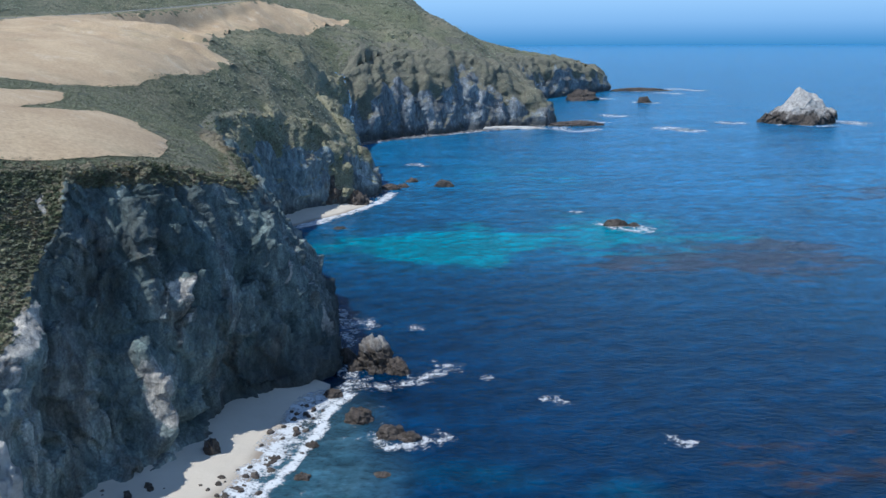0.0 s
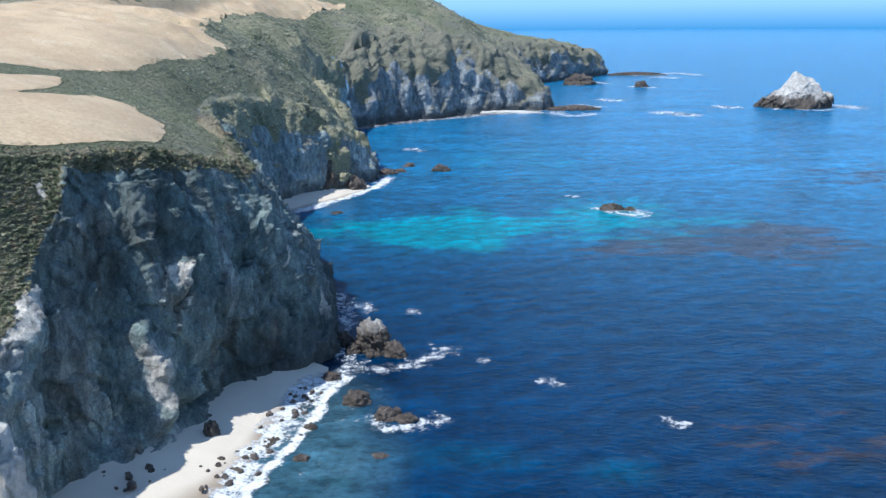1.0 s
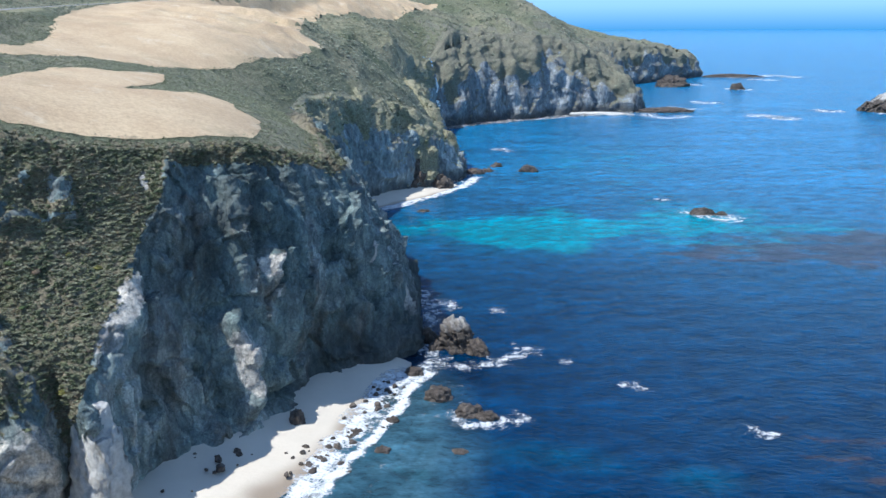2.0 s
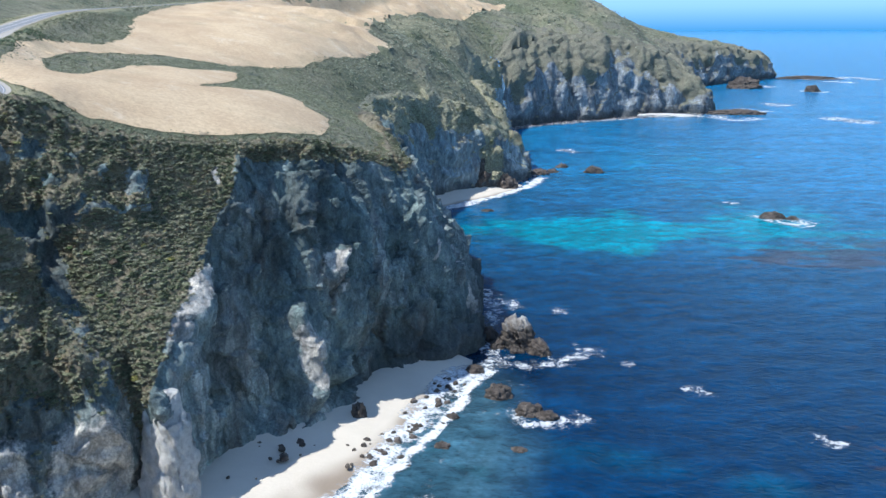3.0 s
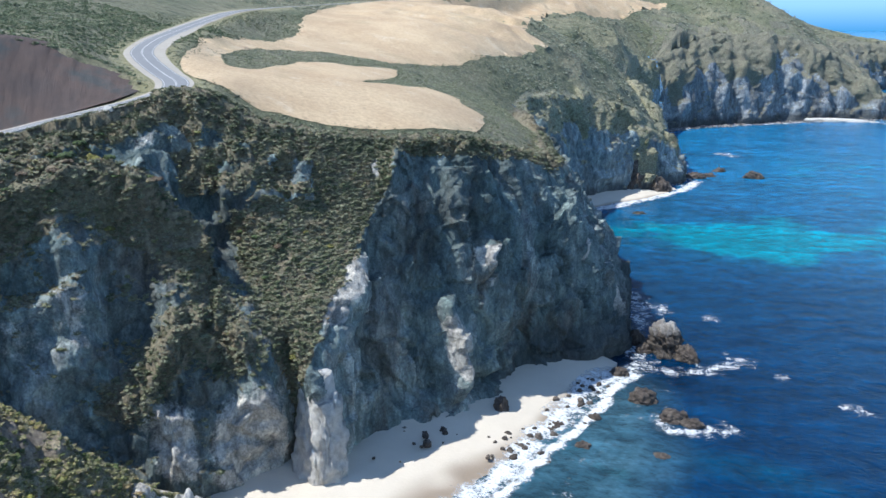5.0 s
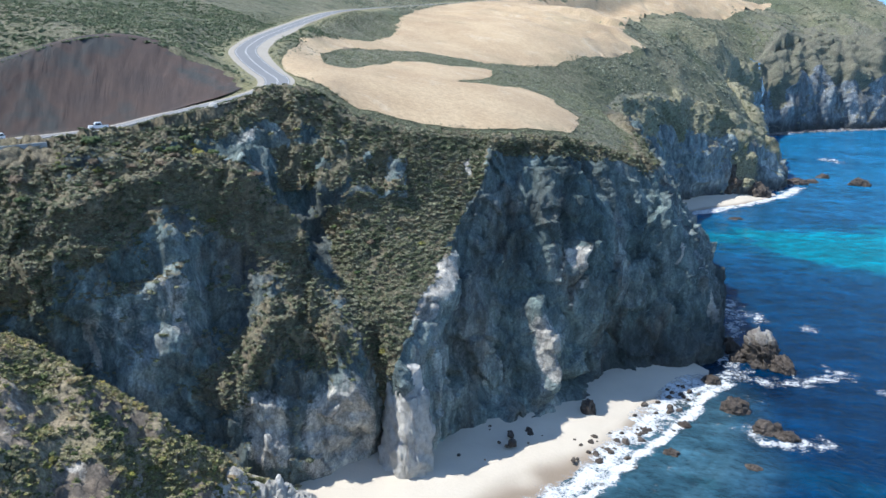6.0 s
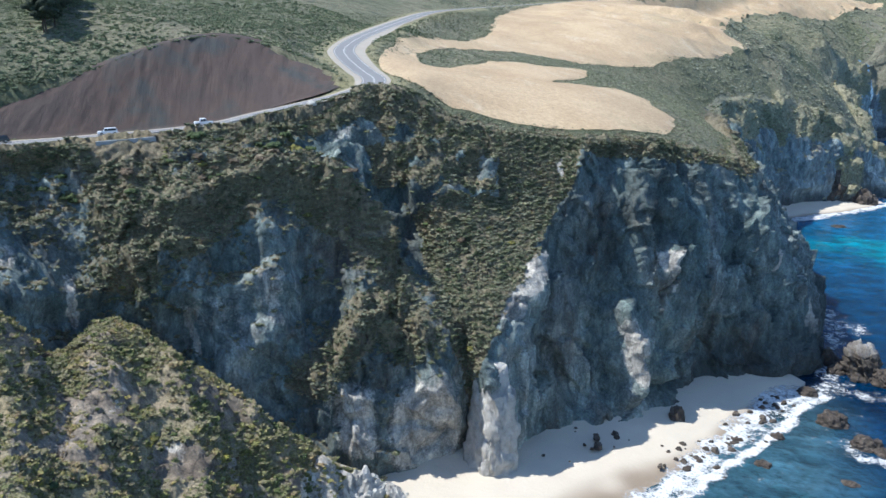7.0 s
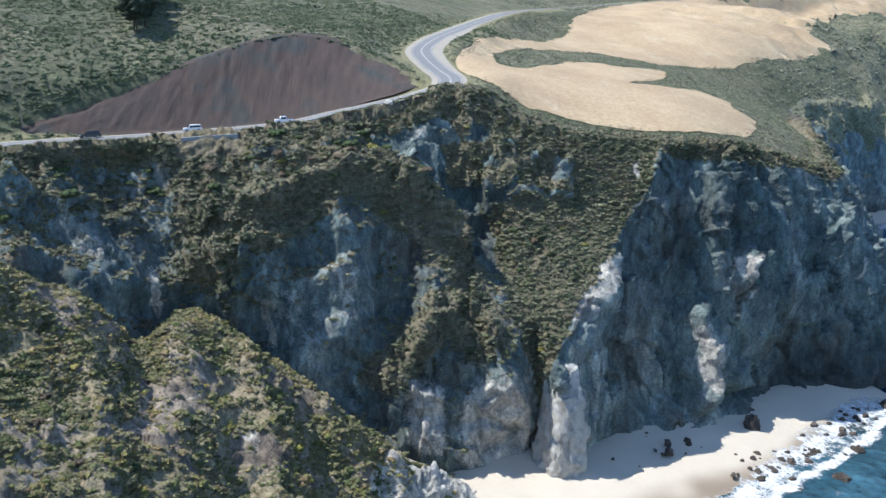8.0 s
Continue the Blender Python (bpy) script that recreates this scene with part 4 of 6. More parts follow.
beach("beach", [(-112, 122, 3.4), (-116, 140, 3.6), (-110, 150, 3.6), (-99, 163, 3.8), (-90, 181, 3.6), (-76, 192, 3.4), (-66, 210, 3.4), (-64, 235, 3.4), (-52, 246, 2.4), (-40, 258, 1.0)],
      [(-70, 118, -0.5), (-66, 134, -0.5), (-60, 150, -0.5), (-55, 165, -0.5), (-50, 180, -0.5), (-47, 193, -0.5), (-44, 207, -0.5), (-41, 222, -0.5), (-37, 240, -0.5), (-33, 256, -0.5)],
      1.0, "pale sandy beach under the cliff, wet along the water")
beach("beach_small", [(-101, 462, 2.5), (-100, 484, 3.0), (-84, 510, 3.0), (-66, 532, 2.5), (-52, 560, 1.5)],
      [(-80, 448, -0.5), (-83, 478, -0.5), (-70, 500, -0.5), (-54, 520, -0.5), (-42, 550, -0.5)], 3.0, "small pale beach in the far cove")


# ---------------------------------------------------------------- foam
def foam(name, line, width, label, step=1.0, seed=1, density=0.75, sand=None):
    pts = np.array([(x, y, 0) for x, y in line], float)
    u = stations(pts, step)
    c = spline(pts, u)
    d = np.gradient(c[:, :2], axis=0)
    side = np.stack([-d[:, 1], d[:, 0], 0 * d[:, 0]], 1)
    side /= np.linalg.norm(side, axis=1, keepdims=True)
    v = np.linspace(-1, 1, 25)
    grid = c[:, None] + side[:, None] * (v[None, :, None] * width)
    p = grid.reshape(-1, 3)
    vv, uu = np.tile(v, len(u)), np.repeat(u, len(v))
    ends = smooth(0, 0.5, uu) * (1 - smooth(len(pts) - 1.5, len(pts) - 1, uu))
    vv = vv + 0.5 * fbm(p / (width * 1.3), 3, seed) + 0.45 * vnoise(p / (width * 3.0), seed + 1)
    cover = density * np.clip(1 - np.abs(vv) ** 1.5, 0, 1) * ends
    base = 0.06 if sand is None else np.maximum(0.06, sand[0] + sand[1] * np.tile(v, len(u)) * width)
    p[:, 2] = base + 0.3 * np.clip(fbm(p / 2.0, 3, seed + 3), 0, 1) * cover
    ob = new(name, mesh_from(name, p, grid_faces(len(u), len(v)), foam_mat, True, cover=cover))
    return tagged(ob, label, "foam", kind="stuff")


SHORE = [(-72, 116), (-68, 132), (-62, 149), (-56, 164), (-51, 180), (-47, 194), (-44, 208), (-40, 223), (-37, 238), (-33, 254)]
foam("surf", [(x + 4.0, y) for x, y in SHORE], 3.0, "white breaking wave running up the sand", 0.6, 2, 0.95)
foam("surf", [(x - 0.8, y) for x, y in SHORE], 8.0, "broad lace of white foam washing over the sand", 0.7, 5, 0.78, (0.05, 0.11))
foam("surf", [(x + 14, y) for x, y in SHORE[1:]], 8.0, "thin scattered foam behind the breaking wave", 0.8, 6, 0.12)
foam("surf", [(-34, 246), (-30, 258), (-31, 270), (-36, 286), (-36, 300), (-40, 322), (-44, 342)], 7.0, "surf around the foot of the headland", 0.8, 8, 0.5)
foam("surf", [(-30, 262), (-18, 258), (-8, 262), (-2, 268), (2, 276)], 8.0, "surf around the sea stack", 0.7, 9, 0.5)
foam("surf", [(-24, 224), (-14, 214), (-4, 216), (3, 222)], 6.0, "surf around the rocks in the shallows", 0.7, 10, 0.48)
foam("surf", [(-90, 462), (-78, 488), (-64, 508), (-50, 532), (-38, 560), (-36, 590)], 7.0, "surf along the far cove's beach", 2.5, 11, 0.8)
foam("surf", [(-80, 828), (-45, 872), (10, 912), (60, 942), (110, 965)], 8.0, "surf along the distant cliffs", 4.0, 13, 0.6)
for i, (x, y, w, l) in enumerate([(256, 926, 9, 46), (136, 946, 8, 60), (325, 992, 7, 36), (416, 1483, 12, 70), (364, 1427, 8, 60), (289, 1256, 6, 40), (100, 476, 4.5, 30), (33, 243, 2.2, 12), (-10, 309, 2.4, 8),
                                  (-30, 314, 3.2, 16), (63, 218, 2.2, 9), (81, 515, 2, 5), (398, 958, 5, 100), (452, 972, 9, 40), (13, 262, 1.4, 8), (-52, 640, 3, 22), (-20, 700, 3, 16), (240, 1330, 8, 50), (320, 1480, 9, 50), (170, 1010, 7, 60), (210, 1080, 6, 44)]):
    far = 1.0 if y > 400 else 0.0
    l *= 0.65 if far == 0 else 0.6
    foam("whitewater", [(x - l * 0.6, y - w * far), (x - l / 4, y + w * (0.5 + 1.2 * far)), (x + l / 4, y - w * (0.4 + 1.1 * far)), (x + l * 0.6, y + w * (0.3 + far))], w * (2.4 + 0.4 * far), "white water breaking on a submerged reef", max(0.5, l / 60), 20 + i, 0.52 if y > 400 else 0.5)


# ---------------------------------------------------------------- rocks
def rock_mesh(name, size, seed, mat, peaks=0.35, level=4, block=1.0, rough=1.0):
    """A craggy rock with its foot at z = 0; size: width, depth, height."""
    bm = bmesh.new()
    bmesh.ops.create_icosphere(bm, subdivisions=level, radius=1.0)
    co = np.array([v.co[:] for v in bm.verts])
    if block > 1:
        co = co / (np.abs(co) ** block).sum(1, keepdims=True) ** (1 / block)
    q = co * 1.1 + seed * 3.7
    prop = np.array([size[0] / 2, size[1] / 2, size[2]])
    prop = prop / prop[:2].min()
    r = 1 + ridged(q * (1, 1, 1 + 0.5 * (prop[2] - 1)), 3, seed) * peaks + fbm(q * 3.0, 3, seed + 5) * 0.12 + facets(q * 2.6 * prop ** 0.6, seed) * 0.08 * rough + facets(q * 6.0 * prop ** 0.8, seed + 2) * 0.04 * rough
    co = co * r[:, None]
    co[:, 2] = np.where(co[:, 2] > 0, co[:, 2], co[:, 2] * 0.4)
    co *= np.array([size[0] / 2, size[1] / 2, size[2]]) / np.array([1.15, 1.15, 1.15])
    for v, c in zip(bm.verts, co):
        v.co = c
    me = bpy.data.meshes.new(name)
    bm.to_mesh(me)
    bm.free()
    me.materials.append(mat)
    return me


def rock(name, x, y, z, size, seed, label, mat=None, group="", turn=0.0, level=4, peaks=0.35, block=1.0, rough=1.0):
    ob = new(name, rock_mesh(name, size, seed, mat or rock_mat, peaks, level, block, rough))
    ob.matrix_world = pose(x, y, z, 0, 0, turn)
    return tagged(ob, label, "rock", group)


def slab_mesh(name, size, seed, mat, rough=1.0):
    """A tall rounded slab of broken rock on its foot at z = 0; size: width, depth, height."""
    bm = bmesh.new()
    bmesh.ops.create_cube(bm, size=2.0)
    bmesh.ops.subdivide_edges(bm, edges=bm.edges[:], cuts=56, use_grid_fill=True)
    co = np.array([v.co[:] for v in bm.verts])
    co = co / (np.abs(co) ** 3.4).sum(1, keepdims=True) ** (1 / 3.4)
    way = co / np.linalg.norm(co, axis=1, keepdims=True)
    co[:, 2] = np.where(co[:, 2] > 0, co[:, 2], co[:, 2] * 0.1)
    up = np.clip(co[:, 2], 0, 1)
    co[:, 0] = co[:, 0] * (1 - 0.16 * up ** 2) - 0.1 * up
    co[:, 1] = co[:, 1] * (1 - 0.35 * up) + 0.25 * up
    p = co * np.array([size[0] / 2, size[1] / 2, size[2]])
    q = p + seed * 31.0 + np.stack([0 * up, 0 * up, 0.4 * p[:, 0]], 1)
    out = facets(q / 7.0, seed) * 0.6 + facets(q / (2.6, 2.6, 2.2), seed + 1) * 0.4 + fbm(q / 1.4, 4, seed) * 0.35 + fbm(q / 5.0, 3, seed) * 0.45
    p = p + way * (out * rough)[:, None]
    for v, c in zip(bm.verts, p):
        v.co = c
    me = bpy.data.meshes.new(name)
    for f in bm.faces:
        f.smooth = True
    bm.to_mesh(me)
    bm.free()
    me.materials.append(mat)
    return me


def capped_rock(name, low, high, waver, grain):
    """Rock dark below and pale above, with a wavering border."""
    m, t, b = material(name, 0.9)
    g = t.nodes.new("ShaderNodeNewGeometry")
    sep = t.nodes.new("ShaderNodeSeparateXYZ")
    t.links.new(g.outputs["Position"], sep.inputs[0])
    level = mathn(t, "ADD", sep.outputs[2], mathn(t, "MULTIPLY", mathn(t, "SUBTRACT", noise_tex(t, grain * 0.36, 6, 0.7), 0.5), waver))
    pale = ramp(t, noise_tex(t, grain, 7, 0.7), [(0.3, (0.22, 0.205, 0.185)), (0.5, (0.44, 0.42, 0.385)), (0.7, (0.62, 0.6, 0.56))])
    dark = ramp(t, noise_tex(t, grain * 1.2, 7, 0.7), [(0.3, (0.03, 0.026, 0.022)), (0.7, (0.13, 0.105, 0.085))])
    t.links.new(mix(t, grey(t, level, low, high), dark, pale), b.inputs["Base Color"])
    bump(t, b, noise_tex(t, grain * 2, 7, 0.75), 1.0, 0.4 / grain)
    return m


stack_mat = capped_rock("whitened_stack", 9, 17, 34.0, 0.25)
tall_rock_mat = capped_rock("pale_topped_sea_rock", 7.0, 12.5, 9.0, 0.9)

tall = new("tall_sea_rock", slab_mesh("tall_sea_rock", (9.5, 9, 10.5), 12, tall_rock_mat, 2.3))
tall.matrix_world = pose(-21.5, 270, -0.4, 0, 0, 25)
tagged(tall, "tall dark craggy sea rock with a pale top", "rock")
rock("sea_rock", -15.5, 267, -0.5, (10.5, 7, 5.4), 9, "low dark sea rock beside the tall one", group="rocks off the headland", turn=-30, block=1.8, peaks=0.25)
rock("sea_rock", -32.5, 276, -0.4, (6.5, 6, 5.2), 12, "brown sea rock at the foot of the headland", group="rocks off the headland")
rock("sea_rock", -29, 270, -0.4, (6, 5, 3.4), 15, "brown sea rock at the foot of the headland", group="rocks off the headland", turn=50)
rock("sea_rock", -25, 231, -0.4, (9, 6, 4.2), 17, "round dark rock in the shallows", group="rocks off the headland")
rock("sea_rock", -15, 221, -0.4, (9, 6, 3.6), 21, "reddish dark rock in the shallows", group="rocks off the headland", turn=15)
rock("sea_rock", -10, 219, -0.4, (7, 5, 2.6), 22, "reddish dark rock in the shallows", group="rocks off the headland", turn=-20)
rock("sea_rock", -34, 248, -0.3, (6, 4.5, 2.4), 25, "dark rock washed by surf", group="rocks off the headland")
rock("sea_rock", -36, 198, -0.5, (4.5, 3.5, 1.6), 27, "dark rock washed by surf", group="rocks off the headland")
rock("sea_rock", -36, 215, -0.4, (4, 3, 1.7), 28, "dark rock washed by surf", group="rocks off the headland")
rock("sea_rock", -16, 199, -0.5, (5, 3, 1.3), 29, "brown rock just above the water", group="rocks off the headland")
rock("reef_rock", 97, 477, -0.5, (13, 5, 4.2), 31, "dark reef rock ringed with white water")
rock("reef_rock", 107, 476, -0.5, (7, 4, 2.2), 32, "dark reef rock ringed with white water")
rock("reef_rock", 1, 605, -0.5, (15, 7, 5), 33, "dark flat rock off the far cove")
rock("reef_rock", -22, 625, -0.5, (9, 6, 3.2), 34, "dark flat rock off the far cove")
rock("reef_rock", -36, 596, -0.5, (14, 9, 4), 35, "dark rocks at the foot of the far headland")
rock("reef_rock", -28, 604, -0.5, (9, 6, 3), 135, "dark rocks at the foot of the far headland")
rock("reef_rock", -58, 476, -0.5, (8, 4, 2), 36, "dark rock before the far beach")
rock("shore_rock", -74, 538, -0.5, (22, 16, 20), 37, "dark triangular rock behind the far beach", peaks=0.5)
rock("shore_rock", -57, 545, -0.5, (20, 14, 9), 38, "grey rubble rock behind the far beach")
rock("reef_rock", 208, 1303, -1, (46, 22, 17), 41, "grey sea stack by the distant point")
rock("reef_rock", 159, 1394, -1, (60, 24, 15), 42, "grey sea stack by the distant point")
rock("reef_rock", 289, 1256, -1, (20, 10, 9), 43, "small sea rock by the distant point")
rock("reef_rock", 335, 1480, -1, (110, 16, 6), 44, "low reef running out from the distant point")
rock("reef_rock", 150, 975, -1, (60, 14, 6), 45, "low reef running out from the distant cliffs")
rock("reef_rock", 60, 950, -1, (110, 12, 4), 46, "pale rubble shelf below the distant cliffs", pale_rock_mat)

# island: a peaked rock, dark where the waves wash it and whitened by birds above
island = rock("sea_stack_island", 401, 985, -2, (90, 56, 40), 53, "pale whitened sea stack with a dark wave-washed foot", stack_mat, level=5, peaks=0.3)
for v in island.data.vertices:
    along = v.co.x / 44 + 0.12 * v.co.y / 28
    k = float(np.interp(along, [-1.15, -0.6, -0.25, -0.06, 0.1, 0.3, 0.45, 0.56, 0.68, 0.78, 1.1], [0.03, 0.36, 0.72, 1.12, 1.02, 0.86, 0.8, 0.48, 0.36, 0.46, 0.03])) * max(0.0, 1 - abs(v.co.y / 31) ** 1.6)
    if v.co.z > 0:
        v.co.z = (v.co.z * 0.06 + 35.0 * k) * min(1.0, v.co.z / 7) + 5.0 * noise.noise(v.co * 0.09) + 3.2 * noise.noise(v.co * 0.25)

# white buttress at the foot of the ridge, and pale rocks beside it
buttress = new("white_buttress", slab_mesh("white_buttress", (13, 11, 30), 61, pale_rock_mat))
buttress.matrix_world = pose(-93.0, 160.6, -0.5, 0, 0, -28)
tagged(buttress, "pale sunlit rock buttress standing on the beach", "rock")
rock("white_buttress", -109, 129, 0, (13, 9, 10), 65, "pale sunlit rock at the toe of the spur", pale_rock_mat, turn=70, level=5, block=1.8)
rock("white_buttress", -104, 134, -0.5, (9, 8, 6.5), 68, "pale sunlit rock at the toe of the spur", pale_rock_mat, turn=10, level=5, block=1.8)
rock("white_buttress", -107, 132, -1, (15, 10, 8), 63, "pale rock at the toe of the spur", pale_rock_mat, turn=30)
rock("white_buttress", -114, 127, -1, (13, 10, 12), 64, "pale grey rock at the toe of the spur", pale_rock_mat)
rock("beach_rock", -61, 208, 1.4, (4.5, 4, 4.5), 66, "grey rock standing on the beach", level=4)
rng = random.Random(5)
for i, (x, y, s) in enumerate([(-73, 181, 3.6), (-75, 185, 2.6), (-72, 190, 3.0), (-60, 206, 2.4), (-62, 199, 1.6), (-56, 197, 2.8), (-53, 201, 2.2), (-48, 199, 3.0), (-45, 208, 2.4), (-57, 182, 2.0), (-76, 170, 0.8),
                               (-54, 210, 1.5), (-45, 206, 2.2), (-56, 194, 2.2), (-62, 198, 1.3), (-71, 189, 2.5), (-51, 214, 1.6), (-47, 222, 2.0), (-44, 230, 2.4), (-41, 240, 2.6), (-50, 205, 1.4), (-58, 203, 1.2), (-66, 196, 1.0)]):
    z = np.interp(x + 0.42 * (y - 190), [-80, -47], [3.0, -0.1])
    rock("beach_stone", x, y, float(z), (s * 0.85, s * 0.65, s * 0.42), 70 + i, "dark stone lying on the beach", group="stones on the beach", turn=rng.uniform(0, 180), level=3)

small_stone = [rock_mesh("beach_stone", (1.0, 0.8, 0.5), 140 + k, rock_mat, level=2) for k in range(5)]
for k in range(70):
    f = rng.random()
    if k < 40:                                             # thick below the headland's foot
        x, y = -55 + rng.gauss(0, 5), 203 + rng.gauss(0, 8)
    else:
        x, y = -84 + 34 * f + rng.gauss(0, 3), 172 + 52 * f + rng.gauss(0, 3)
    s_ = rng.uniform(0.5, 1.5)
    z = float(np.interp(x + 0.42 * (y - 190), [-80, -47], [3.0, -0.1]))
    ob = new("beach_stone", small_stone[k % 5])
    ob.matrix_world = pose(x, y, z - 0.1, 0, 0, rng.uniform(0, 360)) @ Matrix.Diagonal((s_, s_, s_, 1))
    tagged(ob, "small grey-brown stone on the sand", "rock", "stones on the beach")

# stones standing in the wash
for k in range(44):
    y = rng.uniform(184, 240)
    x = float(np.interp(y, [q[1] for q in SHORE], [q[0] for q in SHORE])) + rng.gauss(-2.5, 3.5)
    s_ = rng.uniform(0.9, 2.6)
    ob = new("beach_stone", small_stone[k % 5])
    ob.matrix_world = pose(x, y, max(-0.15, -0.1 - 0.09 * (x + 47 - 0.32 * (y - 193))), 0, 0, rng.uniform(0, 360)) @ Matrix.Diagonal((s_, s_, s_ * 0.8, 1))
    tagged(ob, "dark wet stone standing in the wash", "rock", "stones in the wash")

# ---------------------------------------------------------------- fields of dry grass
def field(name, outline, cell, label, lift):
    line = closed_line(outline, 4.0)
    p3 = np.c_[line, np.zeros(len(line))]
    line = line + np.stack([fbm(p3 / 6.0, 3, 91), fbm(p3 / 6.0, 3, 95)], 1) * cell
    lo, hi = line.min(0) - cell * 2, line.max(0) + cell * 2
    xs, ys = np.arange(lo[0], hi[0], cell), np.arange(lo[1], hi[1], cell)
    gx, gy = np.meshgrid(xs, ys, indexing="ij")
    x, y = gx.ravel(), gy.ravel()
    d, at = dist_to_line(line, x, y)
    d = np.where(inside(line, x, y), d, -d)
    i = np.clip(np.floor(at).astype(int), 0, len(line) - 2)
    near = line[i] + (line[i + 1] - line[i]) * (at - i)[:, None]
    snap = np.abs(d) < cell * 0.75
    x, y = np.where(snap, near[:, 0], x), np.where(snap, near[:, 1], y)
    f = grid_faces(len(xs), len(ys))
    f = f[(d[f] > -cell * 0.75).all(1) & (d[f] > cell * 0.4).any(1)]
    z = plateau(x, y)
    p = np.stack([x, y, z], 1)
    p[:, 2] += lift
    used = np.unique(f)
    remap = np.zeros(len(p), int)
    remap[used] = np.arange(len(used))
    ob = new(name, mesh_from(name, p[used], remap[f], field_mat))
    return tagged(ob, label, "field", kind="structure")


field("field_front", FRONT_FIELD, 1.6, "dry golden grass field on the headland", 0.22)
field("field_back", BACK_FIELD, 3.0, "wide dry golden grass field inland", 0.12)


# ---------------------------------------------------------------- road
def strip(line, left, right, lift, seed=0):
    """A ribbon along line, from left to right of it in metres."""
    d = np.gradient(line[:, :2], axis=0)
    n = np.stack([-d[:, 1], d[:, 0]], 1)
    n /= np.linalg.norm(n, axis=1, keepdims=True)
    k = max(2, int(abs(right - left) / 2.0) + 1)
    o = np.linspace(left, right, k)
    p = np.zeros((len(line), k, 3))
    p[..., :2] = line[:, None, :2] + n[:, None] * o[None, :, None]
    p[..., 2] = line[:, None, 2] + lift
    return p.reshape(-1, 3), grid_faces(len(line), k)


road_line = spline(ROAD, stations(ROAD, 1.5))
p, f = strip(road_line, -3.5, 3.5, 0.10)
tagged(new("road", mesh_from("road", p, f, asphalt_mat)), "grey two-lane coast road", "road", kind="structure")
p, f = strip(road_line, -4.7, -3.45, 0.04)
tagged(new("road_shoulder", mesh_from("road_shoulder", p, f, gravel_mat)), "pale gravel shoulder of the road", "shoulder", kind="structure")
p, f = strip(road_line, 3.45, 5.4, 0.04)
tagged(new("road_shoulder", mesh_from("road_shoulder", p, f, gravel_mat)), "pale gravel shoulder of the road", "shoulder", kind="structure")
for name, a, b, label in (("road_line", -3.12, -2.98, "white edge line of the road"), ("road_line", 2.98, 3.12, "white edge line of the road"),
                          ("road_line", -0.22, -0.08, "worn double centre line of the road"), ("road_line", 0.08, 0.22, "worn double centre line of the road")):
    p, f = strip(road_line, a, b, 0.115)
    tagged(new(name, mesh_from(name, p, f, paint_mat)), label, "road marking", kind="structure")
bend = road_line[(road_line[:, 1] > 190) & (road_line[:, 1] < 300)]
d = np.gradient(bend[:, :2], axis=0)
w = 3.2 * np.sin(np.linspace(0, math.pi, len(bend))) ** 0.8 + 0.3
nrm = np.stack([d[:, 1], -d[:, 0]], 1) / np.linalg.norm(d, axis=1, keepdims=True)
inner, outer = bend.copy(), bend.copy()
inner[:, :2] += nrm * 3.4
outer[:, :2] += nrm * (3.8 + w)[:, None]
outer[:, 2] = np.minimum(outer[:, 2], plateau(outer[:, 0], outer[:, 1]))
p = np.stack([inner + (0, 0, 0.05), (inner + outer) / 2 + (0, 0, 0.12), outer + (0, 0, 0.08)], 1).reshape(-1, 3)
tagged(new("pullout", mesh_from("pullout", p, grid_faces(len(bend), 3), gravel_mat)), "pale gravel pull-out inside the road bend", "pull-out", kind="structure")


def box(bm, x0, x1, y0, y1, z0, z1, taper=(0, 0, 0, 0), bevel=0.0):
    """A box whose top is drawn in by taper: front, back, left, right."""
    q = [(x0, y0, z0), (x1, y0, z0), (x1, y1, z0), (x0, y1, z0),
         (x0 + taper[1], y0 + taper[2], z1), (x1 - taper[0], y0 + taper[2], z1), (x1 - taper[0], y1 - taper[3], z1), (x0 + taper[1], y1 - taper[3], z1)]
    v = [bm.verts.new(c) for c in q]
    faces = [bm.faces.new([v[i] for i in ids]) for ids in ((3, 2, 1, 0), (4, 5, 6, 7), (0, 1, 5, 4), (1, 2, 6, 5), (2, 3, 7, 6), (3, 0, 4, 7))]
    if bevel:
        bmesh.ops.bevel(bm, geom=list({e for f in faces for e in f.edges}), offset=bevel, segments=2, affect="EDGES", profile=0.6)


def part(name, bm, mat, parent, label=""):
    me = bpy.data.meshes.new(name)
    bm.to_mesh(me)
    bm.free()
    me.materials.append(mat)
    ob = new(name, me)
    ob.parent = parent
    if label:
        ob["label"] = label
    return ob


def plain(name, colour, rough=0.5, metal=0.0, vary=0.12):
    m, t, b = material(name, rough, metal)
    dark = tuple(c * (1 - vary) for c in colour)
    t.links.new(mix(t, noise_tex(t, 2.5, 5), dark, colour), b.inputs["Base Color"])
    return m


glass_mat = plain("car_glass", (0.02, 0.025, 0.03), 0.08)
tyre_mat = plain("tyre_rubber", (0.025, 0.025, 0.025), 0.85)
rim_mat = plain("wheel_rim", (0.45, 0.45, 0.47), 0.35, 0.8)
lamp_mat = plain("headlamp", (0.75, 0.76, 0.78), 0.15)
tail_mat = plain("tail_lamp", (0.35, 0.02, 0.02), 0.25)
white_car = plain("white_car_paint", (0.78, 0.79, 0.8), 0.25)
dark_car = plain("dark_car_paint", (0.03, 0.035, 0.04), 0.25)
trim_mat = plain("dark_trim", (0.04, 0.04, 0.045), 0.6)


